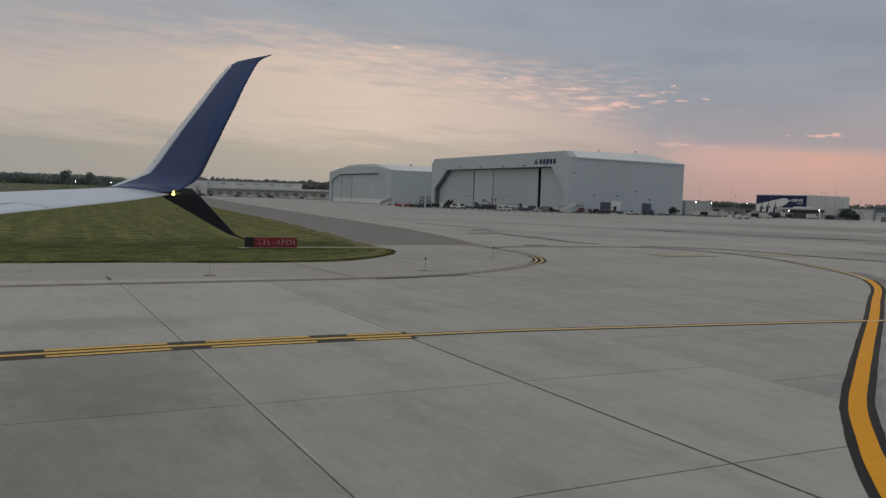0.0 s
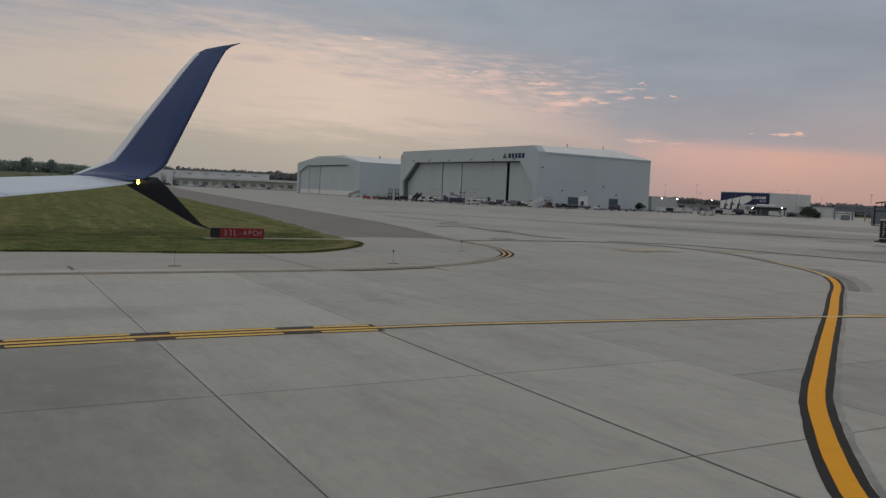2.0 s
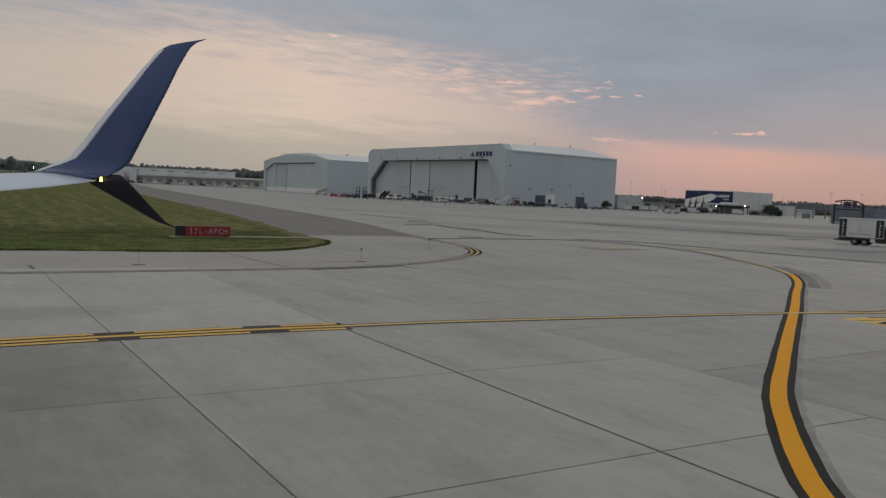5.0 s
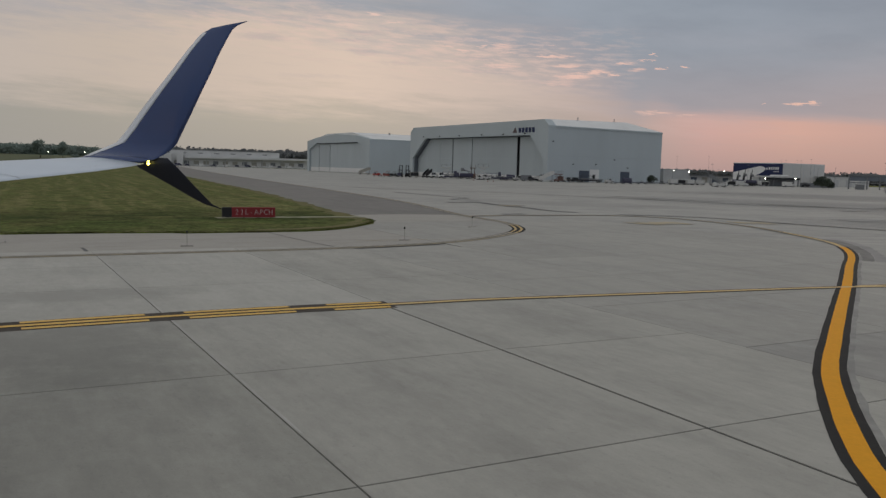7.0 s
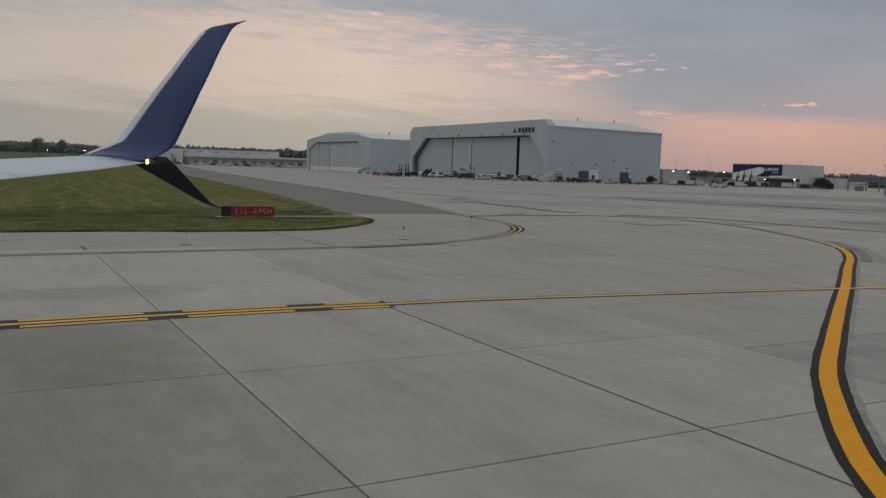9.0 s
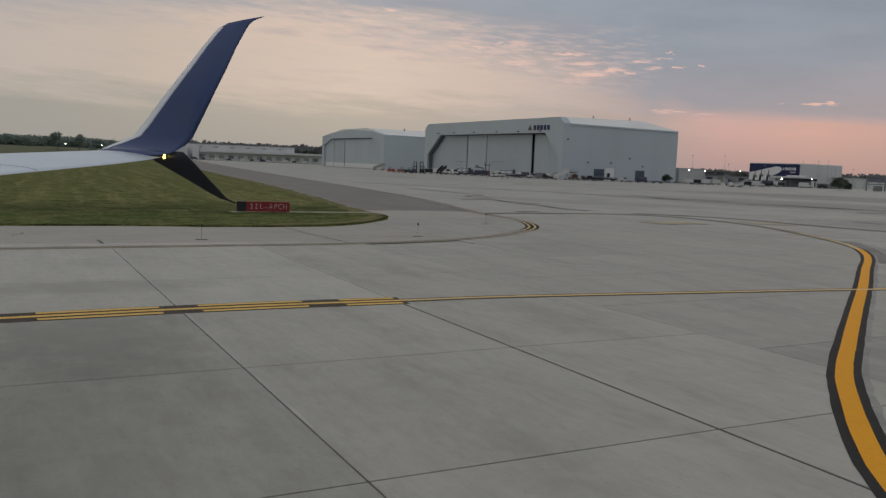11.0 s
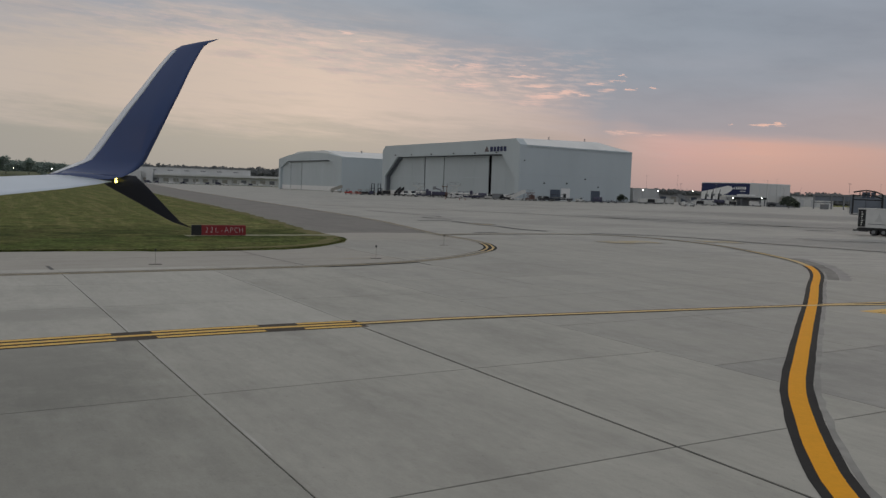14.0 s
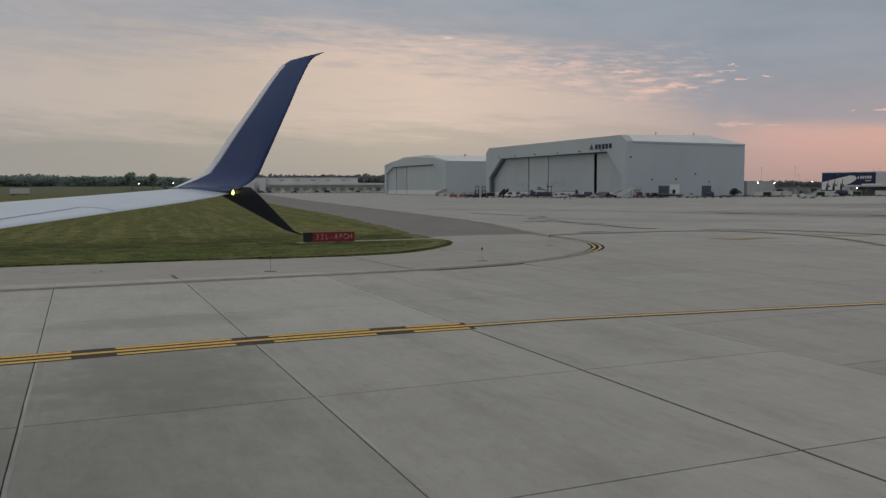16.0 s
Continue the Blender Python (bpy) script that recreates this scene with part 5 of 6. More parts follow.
TT = Matrix(((0, 0, 1, 0), (1, 0, 0, 0), (0, 1, 0, 0), (0, 0, 0, 1)))
part("aeroplane_nose", prism([(29.1, 2.2), (29.1, 6.0), (13.0, 9.3), (10.6, 9.0), (9.6, 8.0), (10.4, 6.8), (12.6, 5.6), (16.5, 4.2), (16.5, 2.2)], -0.06, -0.02, None, TT), WHITE, mu, "white painted aeroplane nose")
for i in range(5):
    part("lettering_bar", box(-0.06, -0.02, 6.9 - i * 1.25, 7.7 - i * 1.25, 7.6, 8.9), WHITE, mu, "white sign letter block")
part("emblem", prism([(8.2, 7.6), (9.4, 7.6), (8.8, 8.9)], -0.06, -0.02, None, TT), WHITE, mu)
part("lettering_bar", box(-0.06, -0.02, 1.9, 5.2, 6.5, 6.8), WHITE, mu)
for x, y in ((8, 4), (15, 12)):
    part("roof_mast", rod((x, y, HH), (x, y, HH + 2.2), 0.06), STEEL, mu)

# gate building and canopy before the painted hangar
gb = thing("gate_canopy", on(136, 352, 8), "long low white canopy building on posts", "building")
part("roof", box(-1.5, 17.2, -3, 4, 3.7, 4.5, 0.05), DIRTYW, gb)
part("roof_hump", box(6.5, 12.5, -2, 3, 4.5, 5.0, 0.15), WHITE, gb)
part("fascia", box(2.0, 17.2, -3.3, -3, 2.9, 3.8), DARK, gb)
for x in (-1.0, 3.2, 5.4, 11.0, 16.8):
    part("post", box(x - 0.2, x + 0.2, -2.6, -2.2, 0, 3.7), STEEL, gb)
part("core", box(-1.2, 2.0, -1.5, 3.5, 0, 3.7), PALEWALL, gb)
part("core", box(4, 16.5, 0, 3.5, 0, 3.7), STEEL, gb)
part("mast", rod((18.2, -2, 0), (18.4, -2, 7.0), 0.28, 0.12), DIRTYW, gb)
bw = thing("barrier_wall", on(150, 343, 8), "low dark barrier wall beyond the apron", "wall")
for i in range(5):
    part("panel", box(i * 3.2, i * 3.2 + 3.15, 0, 0.3, 0, 1.9), STEEL, bw)


def deicer(m, label, lift):
    """A de-icing truck with its boom folded upright."""
    t = thing("deicing_truck", m, label, "truck")
    part("chassis", box(-3.2, 3.2, -1.0, 1.0, 0.5, 0.85, 0.04), BLACKP, t)
    part("cab", box(1.9, 3.4, -1.05, 1.05, 0.7, 2.3, 0.16), DIRTYW, t)
    part("windscreen", box(3.34, 3.43, -0.9, 0.9, 1.5, 2.1), GLASS, t)
    part("tank", rod((-2.9, 0, 1.6), (1.6, 0, 1.6), 0.85, seg=14), PURPLE, t)
    part("boom", rod((-1.0, 0, 2.2), (-0.4, 0, lift), 0.34, 0.10), BLACKP, t)
    part("boom", rod((-1.0, 0.5, 2.2), (-0.9, 0.4, lift * 0.75), 0.22, 0.08), BLACKP, t)
    part("basket", box(-0.9, 0.1, -0.45, 0.45, lift * 0.55, lift * 0.55 + 1.0, 0.05), STEEL, t)
    for x in (-2.2, 2.4):
        for y in (-0.9, 0.9):
            wheel(t, x, y, 0.46, 0.28)
    return t


for x, y, h in ((125.0, 345, 6.4), (128.0, 346, 7.2), (130.6, 345, 7.0)):
    deicer(on(x, y, 20), "dark de-icing truck with its boom folded upright", h)
for i, (x, y, t) in enumerate(((112, 318, 0), (117, 321, 10), (124, 330, 5), (133, 338, 0), (144, 340, 4), (152, 342, 10), (160, 350, 8), (168, 360, 6))):
    if i % 3 == 0:
        cart(on(x, y, t), DIRTYW, "white baggage cart near the gate canopy", BLACKP)
    elif i % 3 == 1:
        pickup(on(x, y, t), DIRTYW, "white service van near the gate canopy", True)
    else:
        tractor(on(x, y, t), BLACKP, "dark baggage tractor near the gate canopy")
boarding_stairs(on(106, 318, 170), STEEL, "grey boarding stairs with a tall frame", 2.6)

# ---------------------------------------------------------------- concourse behind the verge
tb = thing("concourse", on(-240, 658, 14.5), "long low pale concourse with a dark glazed front", "building")
PRECAST = material("light_precast_panel", (0.66, 0.665, 0.66), 0.75, grain=0.05, stain=0.25, stain_scale=0.12, piece=0.05)
for i in range(13):
    part("upper_panel", box(i * 8, i * 8 + 7.92, 2, 40, 5.5, 12.6), PRECAST, tb)
part("roof_edge", box(-0.3, 104.3, 1.7, 40, 12.6, 13.0), PALEWALL, tb)
part("canopy", box(28, 128, -2.6, 2, 6.8, 8.1), PRECAST, tb)
part("canopy_edge", box(28, 128, -2.9, -2.6, 6.5, 8.3), PRECAST, tb)
part("lower_wall", box(0, 128, 0, 38, 0, 6.6), PRECAST, tb, "grey recessed lower wall")
for i in range(16):
    x = 4 + i * 7.7
    part("window", box(x, x + 4.2, -0.08, 0.0, 1.6, 4.4), TAN if i % 3 else STEEL, tb)
for i in range(7):
    x = 30 + i * 14.8
    part("post", box(x, x + 0.5, -2.5, -2.0, 0, 6.8), PALEWALL, tb)
for i in range(7):
    part("vent", box(12 + i * 13, 16 + i * 13, 1.8, 2.0, 10.4, 11.0), STEEL, tb)
part("stair_tower", box(8, 18, -6, 2, 0, 9.5), PRECAST, tb)
part("stair_tower", box(22, 27, -5, 2, 0, 11.0), PRECAST, tb)
for i in range(13):
    x, y = -222 + i * 8.6 + R.uniform(-2, 2), 648 + i * 2.2 + R.uniform(-4, 2)
    if i % 4 == 2:
        cart(on(x, y, 14), DIRTYW, "white baggage cart in front of the concourse", PURPLE)
    else:
        pickup(on(x, y, 14 + R.choice((0, 180))), R.choice((WHITE, DIRTYW, WHITE, WHITE, PURPLE)), "parked service van in front of the concourse", i % 4 != 0)

# ---------------------------------------------------------------- far right: wall, gantry, fence, low store
st = thing("store_building", on(188, 400, 6), "long low white store building", "building")
part("wall", box(0, 22, 0, 10, 0, 4.6), DIRTYW, st)
part("roof", box(-0.4, 22.4, -0.4, 10.4, 4.6, 4.95), PALEWALL, st)
for x in (3, 10, 17):
    part("dock_door", box(x, x + 3, -0.06, 0, 0, 3.4), PALEWALL, st)
FENCE = material("grey_blue_fence_panel", (0.19, 0.215, 0.25), 0.75, grain=0.1, stain=0.3, stain_scale=0.2, piece=0.12)
fn = thing("blast_fence", on(129.5, 238, 3), "dark slate-blue blast fence on raking posts", "fence")
for i in range(22):
    x = i * 4.6
    part("panel", box(x + 0.05, x + 4.55, 0, 0.16, 0.15, 4.7 + 0.2 * math.sin(i)), FENCE, fn)
    part("post", box(x - 0.08, x + 0.08, 0.16, 0.4, 0, 4.6), STEEL, fn)
    for z in (1.2, 2.4, 3.6):
        part("rib", box(x + 0.05, x + 4.55, -0.12, 0.0, z, z + 0.12), FENCE, fn)
ga = thing("service_gantry", on(120.3, 220, -28), "black steel gantry with curved upper segments", "gantry")
for x in (0, 7.2):
    for y in (0, 2.4):
        part("column", box(x - 0.22, x + 0.22, y - 0.22, y + 0.22, 0, 5.6), BLACKP, ga)
for y in (0, 2.4):
    arch = [(0, 6.2), (1.6, 6.55), (3.2, 6.75), (5.4, 6.45), (7.2, 5.7)]
    for (a, b), (c, d) in zip(arch, arch[1:]):
        part("arch_beam", rod((a, y, b), (c, y, d), 0.17), BLACKP, ga)
        part("lower_beam", rod((a, y, b - 1.15), (c, y, d - 1.15), 0.13), BLACKP, ga)
        part("strut", rod((c, y, d), (c, y, d - 1.15), 0.09), BLACKP, ga)
for x in (2.6, 3.7, 4.8):
    part("hanging_panel", box(x - 0.45, x + 0.45, 0.2, 2.2, 4.6, 6.3, 0.05), SLATE, ga)
part("cross_beam", box(0, 7.2, 1.0, 1.4, 4.0, 4.3), BLACKP, ga)
part("plinth", box(-0.6, 7.8, -0.5, 2.9, 0, 0.25), STEEL, ga)
g2 = thing("service_gantry", on(160, 322, -20), "grey steel gantry with slate panels above", "gantry")
for x in (0, 6.5):
    part("column", box(x - 0.25, x + 0.25, -0.25, 0.25, 0, 5.8), STEEL, g2)
for x in (11.0, 15.5):
    part("column", box(x - 0.25, x + 0.25, -0.25, 0.25, 0, 5.4), STEEL, g2)
part("top_beam", box(-0.4, 15.9, -0.3, 0.3, 5.4, 6.0), STEEL, g2)
part("upper_panel", box(0.4, 15.3, 0.3, 0.6, 3.4, 5.2), FENCE, g2)
part("tie_beam", box(0, 15.5, -0.2, 0.2, 2.5, 2.8), STEEL, g2)
part("cabin", box(2.5, 5.5, -1, 1.2, 0, 2.0), STEEL, g2)


def mast(x, y, h, label="slim grey light mast on the apron edge", glow=False, arm=0.6, r=0.06):
    t = thing("light_mast", on(x, y, R.uniform(0, 90)), label, "light mast", "light masts")
    part("pole", rod((0, 0, 0), (0, 0, h), r, r * 0.55), STEEL, t)
    part("arm", rod((-arm / 2, 0, h), (arm / 2, 0, h), 0.05), STEEL, t)
    for s in (-arm / 2, arm / 2):
        hd = part("lamp_head", box(s - 0.2, s + 0.2, -0.14, 0.14, h - 0.1, h + 0.08, 0.03), STEEL, t)
        if glow and s > 0:
            bm = bmesh.new()
            bmesh.ops.create_uvsphere(bm, u_segments=10, v_segments=6, radius=0.2, matrix=Matrix.Translation((s, -0.1, h - 0.2)))
            part("lamp", bm, FLOOD, hd, "lit white lamp")


for x, y, h in ((94.6, 338.0, 5.7), (102.2, 342.0, 5.6), (155.5, 454.1, 6.6), (131.7, 335.0, 3.5), (142.1, 330.7, 3.9), (-228.5, 467.1, 7.3), (-211, 475.2, 7.7), (141.9, 303.0, 2.9), (179.7, 276.8, 4.6)):
    mast(x, y, h, "slim grey light mast with lit lamps", True)
for x, y, h in ((142.8, 263.8, 9.3), (219.7, 357.9, 12.9), (152, 470, 15), (128, 450, 14), (166, 380, 12), (203, 470, 14), (250, 430, 13), (-232, 478, 11), (-214, 500, 12), (176, 392, 13), (186, 388, 9), (-240.2, 480, 12.5), (-233, 480, 11.4), (-217.5, 482, 12.2), (141, 348, 8), (134, 360, 9), (122, 372, 9), (148, 366, 8), (158, 345, 8)):
    mast(x, y, h)


# ---------------------------------------------------------------- trees
def leaf_quad(bm, c, s, rnd):
    n = Vector((rnd.gauss(0, 1), rnd.gauss(0, 1), rnd.gauss(0, 0.8))).normalized()
    u = n.orthogonal().normalized() * s
    v = n.cross(u)
    k = rnd.uniform(0.6, 1.0)
    bm.faces.new([bm.verts.new(c + a) for a in (u, v * k, -u * 0.8, -v)])


def crown(bm, base, h, wdt, count, rnd, leaf, low=0.35):
    """Leaf clumps gathered on a few uneven lobes."""
    lobes = [(Vector((rnd.uniform(-0.32, 0.32) * wdt, rnd.uniform(-0.32, 0.32) * wdt, h * rnd.uniform(low, 0.82))), rnd.uniform(0.22, 0.36)) for _ in range(7)]
    for _ in range(count):
        o, r = rnd.choice(lobes)
        d = Vector((rnd.gauss(0, 1), rnd.gauss(0, 1), rnd.gauss(0, 0.9))).normalized()
        p = o + Vector((d.x * wdt * r, d.y * wdt * r, d.z * h * r * 0.8)) * rnd.uniform(0.45, 1.0)
        p.z = max(p.z, h * 0.08)
        leaf_quad(bm, base + p, leaf * rnd.uniform(0.6, 1.3), rnd)


def tree(x, y, h, wdt, label, seed, count=900, kind_name="tree", leaf=None, z=0.0):
    rnd = random.Random(seed)
    t = thing(kind_name, pose(x, y, z), label, "tree" if kind_name == "tree" else "bush")
    bm = rod((0, 0, -0.05), (0.1, 0, h * 0.5), h * 0.022, h * 0.013)
    for i in range(6):
        a = i * 1.05 + rnd.uniform(-0.3, 0.3)
        rod((0.05, 0, h * rnd.uniform(0.25, 0.45)), (math.cos(a) * wdt * 0.3, math.sin(a) * wdt * 0.3, h * rnd.uniform(0.55, 0.8)), h * 0.009, h * 0.004, 6, bm)
    part("trunk", bm, BARK, t)
    bm = bmesh.new()
    crown(bm, Vector((0, 0, 0)), h, wdt, count * 2, rnd, 0.035 * (h + wdt) / 2 + 0.10)
    part("crown", bm, leaf or LEAF, t)
    return t


FIELD = material("dull_field_grass", (0.150, 0.158, 0.100), 0.95, grain=0.3, grain_scale=0.5, stain=0.5, stain_scale=0.06, tint=(0.118, 0.134, 0.082), spec=0.05)
# rising field under the woods beyond the verge
WOODS_LINE = [(-480, 420), (-400, 520), (-312, 575), (-275, 640)]
BANK = [(85, -0.3), (60, 3.6), (25, 5.5), (0, 5.9), (-70, 5.9), (-74, -0.4)]
bm = bmesh.new()
crest = [Vector(p) for p in [(-560, 320)] + WOODS_LINE + [(-257, 666)]]
strips = []
for i, p in enumerate(crest):
    d = (crest[min(i + 1, len(crest) - 1)] - crest[max(i - 1, 0)]).normalized()
    strips.append([bm.verts.new((p.x + d.y * o, p.y - d.x * o, z if i < len(crest) - 1 else -0.3)) for o, z in BANK])
for r0, r1 in zip(strips, strips[1:]):
    for k in range(len(BANK) - 1):
        bm.faces.new((r0[k], r1[k], r1[k + 1], r0[k + 1]))
for f in bm.faces:
    f.smooth = True
bmesh.ops.recalc_face_normals(bm, faces=bm.faces[:])
bank = part("field_bank", bm, FIELD)
tagged(bank, "gently rising olive-green field below the woods", "field", kind="structure")

tree(-267.4, 537, 11.8, 8.5, "tall broad green tree at the field's edge", 1, leaf=LEAF_HAZE, z=3.5)
tree(-255.5, 543, 11.6, 7.0, "tall green tree at the field's edge", 2, leaf=LEAF_HAZE, z=3.0)
tree(-246.0, 541, 5.0, 6, "smaller green tree at the field's edge", 3, 500, leaf=LEAF_HAZE, z=1.5)
tree(-300, 560, 6.6, 12, "broad green tree at the field's edge", 4, leaf=LEAF_HAZE, z=5.2)
tree(141.5, 304, 4.9, 5.4, "dense dark green tree by the low store", 5, 700, leaf=LEAF_DARK)
tree(146.0, 309, 3.0, 3.6, "small dark green tree by the low store", 6, 450, leaf=LEAF_DARK)
tree(83.6, 328, 3.3, 4.2, "round dark bush at the hangar corner", 8, 450, "bush", leaf=LEAF_DARK)


def woods(pts, height, count, seed, name="far_woods", leaf=None, even=0.0, lift=0.0):
    rnd = random.Random(seed)
    line = [Vector(p) for p in pts]
    bm = bmesh.new()
    for _ in range(count):
        i = rnd.randrange(len(line) - 1)
        p = line[i].lerp(line[i + 1], rnd.random())
        h = height * rnd.uniform(0.70 + even, 1.08 - even * 0.3)
        crown(bm, Vector((p.x, p.y + rnd.uniform(-8, 14), lift - h * 0.12)), h, h * rnd.uniform(1.1, 2.1), 300, rnd, h * 0.085, 0.10)
    ob = part(name, bm, leaf or LEAF)
    return tagged(ob, "distant dark green tree line along the horizon", "trees", kind="stuff")


woods([(-275, 640), (-235, 690), (-205, 720)], 13.8, 130, 16, leaf=LEAF_HAZE, even=0.16)
woods(WOODS_LINE, 8.8, 390, 11, leaf=LEAF_HAZE, even=0.10, lift=5.7)
woods([(-520, 470), (-430, 560), (-370, 610)], 11.5, 110, 15, leaf=LEAF_HAZE, even=0.10, lift=5.7)
woods([(-330, 840), (-222, 872), (-152, 890), (-60, 880)], 20.5, 330, 12, leaf=LEAF_FAR_HAZE, even=0.18)
woods([(150, 700), (214, 668), (277, 590), (359, 545), (430, 480), (480, 380)], 9.8, 420, 13, leaf=LEAF_FAR_HAZE, even=0.14)

# white trailer out on the field
tr = thing("box_trailer", on(-302.3, 464, 33), "white box trailer parked beyond the grass", "trailer")
part("box_body", box(-5.4, 5.4, -1.3, 1.3, 1.2, 4.4, 0.06), DIRTYW, tr)
part("chassis", box(-5.2, 5.2, -0.9, 0.9, 0.85, 1.2), BLACKP, tr)
for x in (-4.3, -3.1, 3.9):
    for y in (-1.1, 1.1):
        wheel(tr, x, y, 0.5, 0.3)

# ---------------------------------------------------------------- edge markers on the shoulder
for x, y in ((-11.93, 37.5), (-2.11, 43.7), (1.94, 55.1)):
    t = thing("edge_marker", on(x, y, 20), "slim orange edge marker with a dark cap", "edge marker", "edge markers")
    part("base_plate", box(-0.28, 0.28, -0.10, 0.10, -0.02, 0.015, 0.006), ASPHALT, t)
    part("stake", rod((0, 0, 0.03), (0, 0, 0.60), 0.014), TAN, t)
    part("cap", rod((0, 0, 0.60), (0, 0, 0.72), 0.045, 0.035, 10), BLACKP, t)

# ---------------------------------------------------------------- catering truck
TRW = material("white_truck_paint", (0.58, 0.59, 0.59), 0.4, grain=0.04, stain=0.2, stain_scale=1.0)
TRK = thing("catering_truck", on(51.4, 92.5, -46.0) @ Matrix.Scale(0.84, 4), "white high-lift catering truck with black side panels", "truck")
bodyw = part("box_body", box(0.25, 5.95, -1.22, 1.22, 1.05, 3.62, 0.04), TRW, TRK)
for x in (0.30, 4.95):
    pn = part("side_panel", box(x, x + 0.95, -1.245, -1.22, 1.15, 3.5), BLACKP, bodyw, "black panel with pale illegible bars")
    for k in range(7):
        part("bar", box(x + 0.38, x + 0.52 + 0.07 * (k % 3), -1.255, -1.245, 1.35 + k * 0.29, 1.48 + k * 0.29), DIRTYW, pn)
part("graphic", prism([(2.4, 1.9), (3.4, 1.9), (3.1, 2.6), (2.95, 3.2), (2.75, 2.5)], -1.235, -1.22, None, Matrix(((1, 0, 0, 0), (0, 0, 1, 0), (0, 1, 0, 0), (0, 0, 0, 1)))), PALEWALL, bodyw)
part("graphic", box(1.6, 4.5, -1.235, -1.22, 1.5, 1.58), STEEL, bodyw)
part("roof_rim", box(0.2, 6.0, -1.26, 1.26, 3.58, 3.68, 0.02), DIRTYW, bodyw)
part("chassis", box(0.0, 9.0, -0.5, 0.5, 0.62, 0.92, 0.03), BLACKP, TRK)
part("rear_step", box(-0.35, 0.3, -1.15, 1.15, 0.55, 0.72, 0.02), BLACKP, TRK)
part("lift_frame", box(1.0, 5.6, -1.05, 1.05, 0.85, 1.05), BLACKP, TRK)
part("fuel_tank", box(4.3, 4.95, -1.18, -0.65, 0.45, 0.95, 0.08), DIRTYW, TRK)
part("tool_box", box(0.4, 1.6, -1.18, -0.7, 0.5, 0.95, 0.03), BLACKP, TRK)
cabm = Matrix(((1, 0, 0, 0), (0, 0, 1, 0), (0, 1, 0, 0), (0, 0, 0, 1)))
cab = part("cab", prism([(6.2, 0.55), (9.05, 0.55), (9.15, 1.35), (7.95, 1.55), (7.45, 2.30), (6.25, 2.32)], -1.05, 1.05, None, cabm), TRW, TRK)
part("side_window", prism([(6.65, 1.55), (7.7, 1.55), (7.32, 2.18), (6.65, 2.18)], -1.06, 1.06, None, cabm), GLASS, cab)
part("windscreen", prism([(7.93, 1.58), (7.97, 1.60), (7.50, 2.27), (7.44, 2.25)], -0.95, 0.95, None, cabm), GLASS, cab)
part("grille", box(9.03, 9.25, -1.02, 1.02, 0.55, 1.42, 0.03), BLACKP, cab)
part("hood_side", prism([(8.35, 0.62), (9.06, 0.62), (9.14, 1.22), (8.6, 1.28)], -1.066, 1.066, None, cabm), BLACKP, cab)
part("cowl", prism([(7.75, 1.46), (8.05, 1.46), (8.0, 1.60), (7.8, 1.62)], -1.0, 1.0, None, cabm), BLACKP, cab)
part("door_handle", box(6.75, 6.95, -1.075, -1.06, 1.38, 1.43), BLACKP, cab)
part("door_seam", box(7.72, 7.75, -1.062, -1.05, 0.8, 1.5), BLACKP, cab)
part("wheel_arch", prism([(7.1, 0.5), (8.4, 0.5), (8.25, 1.05), (7.75, 1.18), (7.25, 1.05)], -1.07, 1.07, None, cabm), BLACKP, cab)
part("sill", box(6.2, 7.1, -1.07, 1.07, 0.5, 0.78, 0.02), BLACKP, cab)
part("bumper", box(9.1, 9.4, -1.1, 1.1, 0.4, 0.72, 0.04), BLACKP, cab)
part("mirror", box(7.75, 7.85, -1.4, -1.15, 1.6, 2.05, 0.02), BLACKP, cab)
for y in (-0.85, 0.85):
    part("headlight", box(9.08, 9.2, y - 0.16, y + 0.16, 0.95, 1.2, 0.02), WHITE, cab)
plat = part("front_platform", box(6.0, 8.6, -1.1, 1.1, 2.62, 2.72), STEEL, TRK)
for y in (-1.08, 1.08):
    part("rail", rod((6.0, y, 3.45), (8.5, y, 3.45), 0.03), DIRTYW, plat)
    part("infill", box(6.1, 8.3, y - 0.01, y + 0.01, 2.75, 3.3), DIRTYW, plat)
    for x in (6.1, 7.3, 8.5):
        part("rail_post", rod((x, y, 2.7), (x, y, 3.45), 0.03), DIRTYW, plat)
part("walk_board", box(7.6, 9.3, -0.7, 0.7, 2.46, 2.58), BLACKP, plat)
for x in (2.3, 7.75):
    for y in (-0.95, 0.95):
        wheel(TRK, x, y, 0.48, 0.32, STEEL)
for y in (-0.62, 0.62):
    wheel(TRK, 2.3, y, 0.48, 0.28)
for y in (-0.95, 0.95):
    wheel(TRK, 3.55, y, 0.48, 0.32, STEEL)
part("mudguard", box(3.0, 4.1, -1.16, 1.16, 0.96, 1.04), BLACKP, TRK)
part("battery_box", box(5.0, 6.1, -1.15, -0.6, 0.42, 0.8, 0.03), BLACKP, TRK)
part("bull_bar", rod((9.5, -1.0, 0.95), (9.5, 1.0, 0.95), 0.06), BLACKP, TRK)
part("skirt", box(0.35, 6.1, -1.14, 1.14, 0.78, 1.04, 0.02), BLACKP, TRK)
part("rear_post", box(5.98, 6.2, -1.15, 1.15, 0.7, 2.6, 0.02), BLACKP, TRK)
part("mudguard", box(1.7, 2.9, -1.16, 1.16, 0.96, 1.04), BLACKP, TRK)

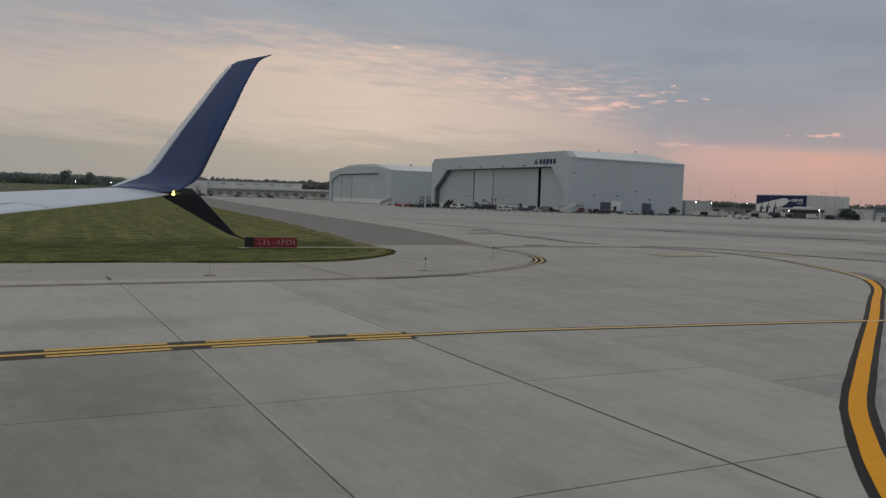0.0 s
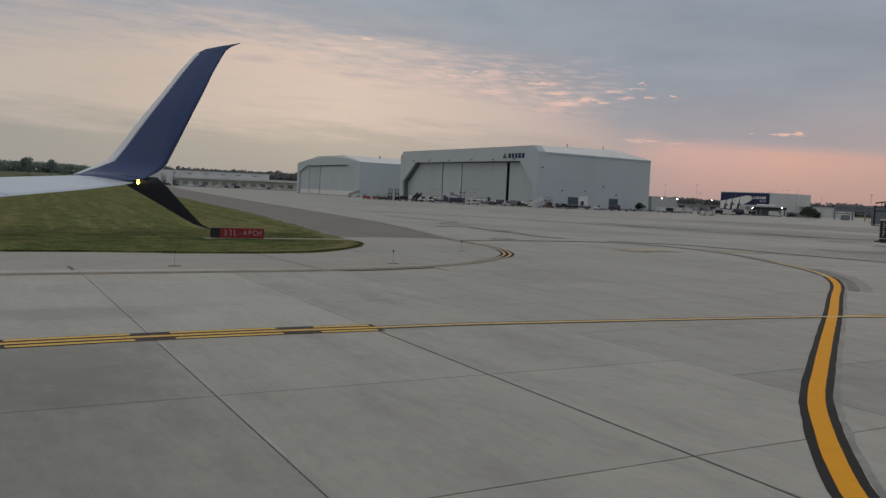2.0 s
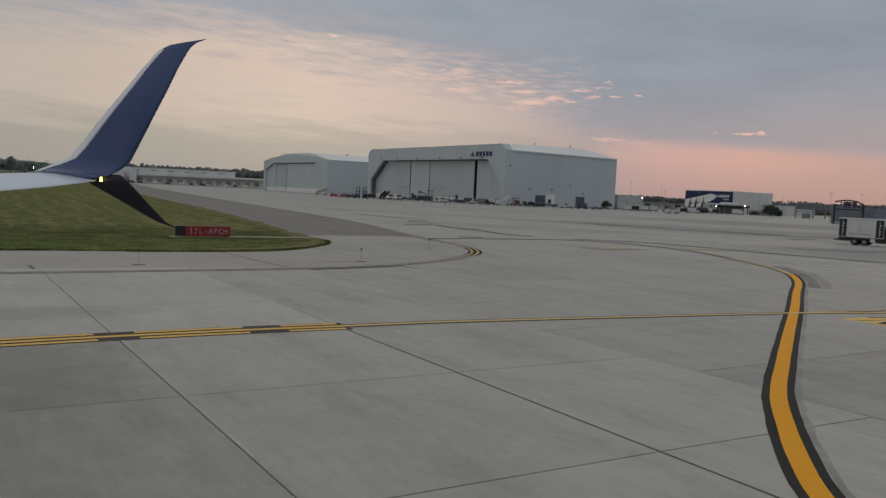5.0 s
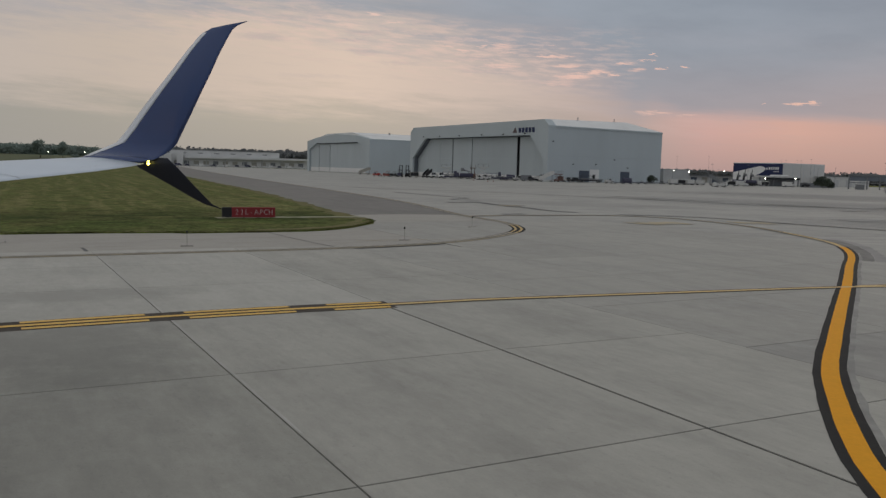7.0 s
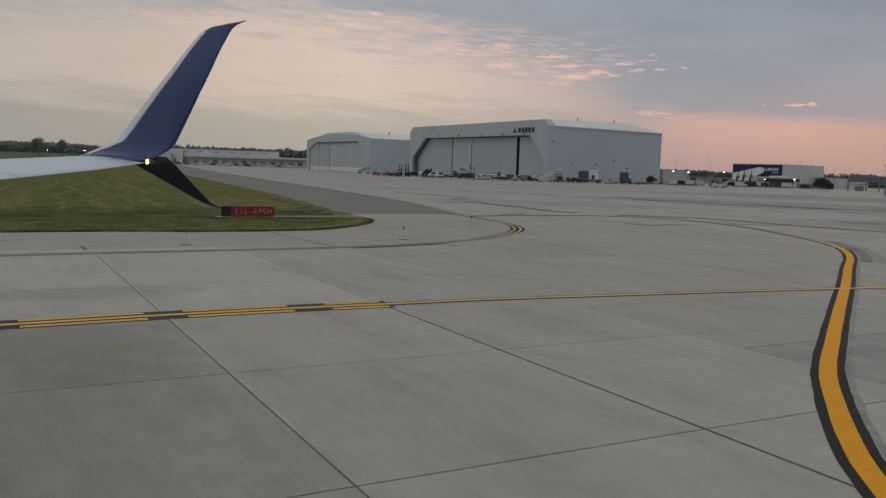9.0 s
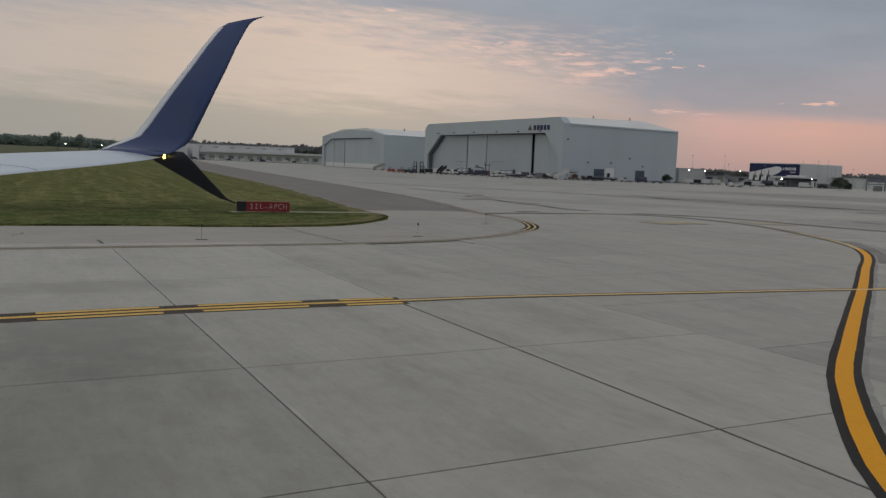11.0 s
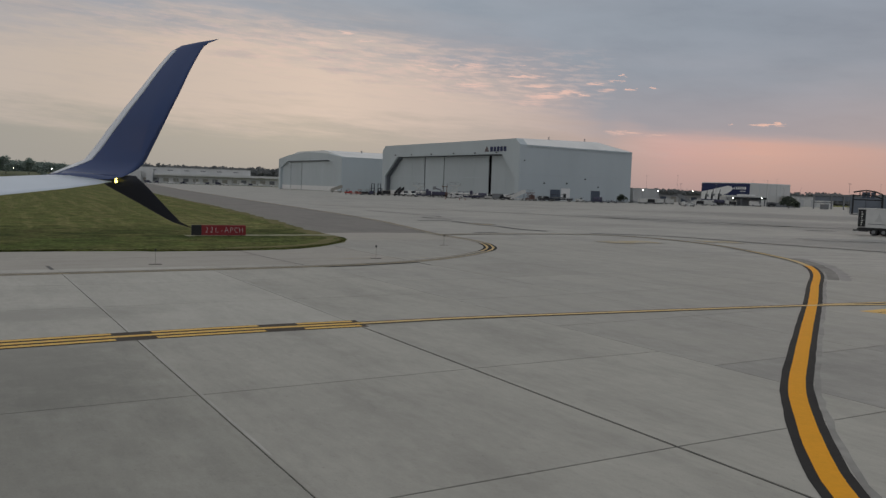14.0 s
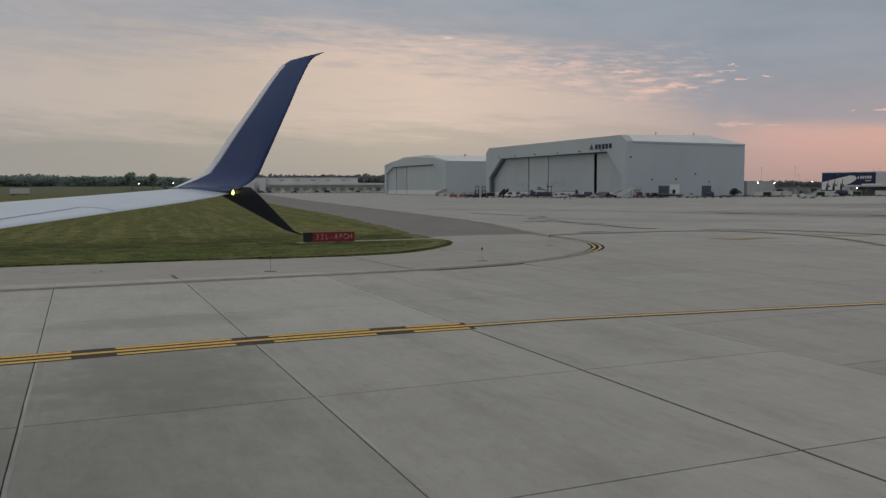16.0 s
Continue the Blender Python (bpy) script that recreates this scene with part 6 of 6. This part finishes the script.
# painted yellow ground sign by the crossing
gs = thing("surface_sign", pose(0, 0, 0), "yellow painted ground sign with black strokes", "marking", kind="structure")
part("yellow_field", sheet([(15.94, 28.23), (16.53, 27.7), (16.92, 26.7), (17.67, 25.1), (19.4, 21.9), (23.4, 25.4), (21.3, 29.6), (19.66, 29.3), (17.42, 29.05)], 0.005), YELLOW_B, gs)
for (a, b), (c, d), w in (((16.5, 28.0), (19.5, 28.95), 0.10), ((16.95, 27.35), (18.75, 28.75), 0.34), ((18.3, 27.25), (19.6, 26.8), 0.16), ((17.4, 28.95), (20.6, 29.4), 0.16), ((19.4, 24.6), (21.6, 26.0), 0.3)):
    part("black_stroke", ribbon(curve_through([(a, b), ((a + c) / 2, (b + d) / 2), (c, d)]), -w / 2, w / 2, 0.009), BLACK, gs)

# ---------------------------------------------------------------- concrete slabs, piece by piece
LANES = [-24.0, -18.3, -12.6, -6.9, -1.05, 3.97, 9.79, 15.3, 21.0, 26.7, 32.4, 38.1, 43.8]
ROWS = [-2.6, 3.1, 8.81, 14.73, 20.45, 26.1, 31.7, 37.3]
ROWS_R = ROWS + [43.0, 48.7, 54.4]


def row_at(m, n):
    d = min(max(n, -5.0), 18.0) - 3.97
    return m - 0.035 * d - 0.0014 * d * abs(d)


def spot(n, m):
    """A plan point on the pavement grid, whose lanes fan out a little with distance."""
    fan = 0.008 if n < 6 else 0.016 if n < 12 else 0.010
    return plan(n + fan * (m - 6.0), m)


for i, (n0, n1) in enumerate(zip(LANES, LANES[1:])):
    rows = ROWS if n0 < 21 else ROWS_R
    jog = -1.75 if n0 > 15 else 0.0
    q0, q1 = rows[0] + jog, rows[-1] + jog
    part("joint_filler", sheet([spot(n0, row_at(q0, n0)), spot(n1, row_at(q0, n1)), spot(n1, row_at(q1, n1)), spot(n0, row_at(q1, n0))], -0.016), FILLER, apron)
    for m0, m1 in zip(rows, rows[1:]):
        h = 0.017
        g0, g1 = (0.034 if abs(q - 9.79) < 0.1 and m0 < 20 else 0.0115 for q in (n0, n1))
        cs = [spot(n0 + g0, row_at(m0 + jog, n0) + h), spot(n1 - g1, row_at(m0 + jog, n1) + h), spot(n1 - g1, row_at(m1 + jog, n1) - h), spot(n0 + g0, row_at(m1 + jog, n0) - h)]
        bm = bmesh.new()
        c = Vector((sum(p[0] for p in cs) / 4, sum(p[1] for p in cs) / 4))
        up = [bm.verts.new((c.x + (p[0] - c.x) * 0.9985, c.y + (p[1] - c.y) * 0.9985, 0.0)) for p in cs]
        mid = [bm.verts.new((p[0], p[1], -0.006)) for p in cs]
        lo = [bm.verts.new((p[0], p[1], -0.03)) for p in cs]
        bm.faces.new(up)
        for a, b in ((mid, up), (lo, mid)):
            for k in range(4):
                bm.faces.new((a[k], a[(k + 1) % 4], b[(k + 1) % 4], b[k]))
        part("slab", bm, (CONC_R if m0 < 12 else CONC_M) if n0 > 15 else CONC_P if m0 > 20 and n0 < 9 else CONC_L if n0 < 3 else CONC, apron)

for n, m0, m1 in ((-1.05, 9.0, 37.0), (3.97, 11.0, 37.0), (9.79, 20.0, 36.6), (15.3, 22.0, 34.0)):
    part("pale_edge", ribbon(curve_through([spot(n, m0), spot(n, (m0 + m1) / 2), spot(n, m1)]), -0.070, -0.022, 0.003, rag=0.015), PALESEAL, apron)
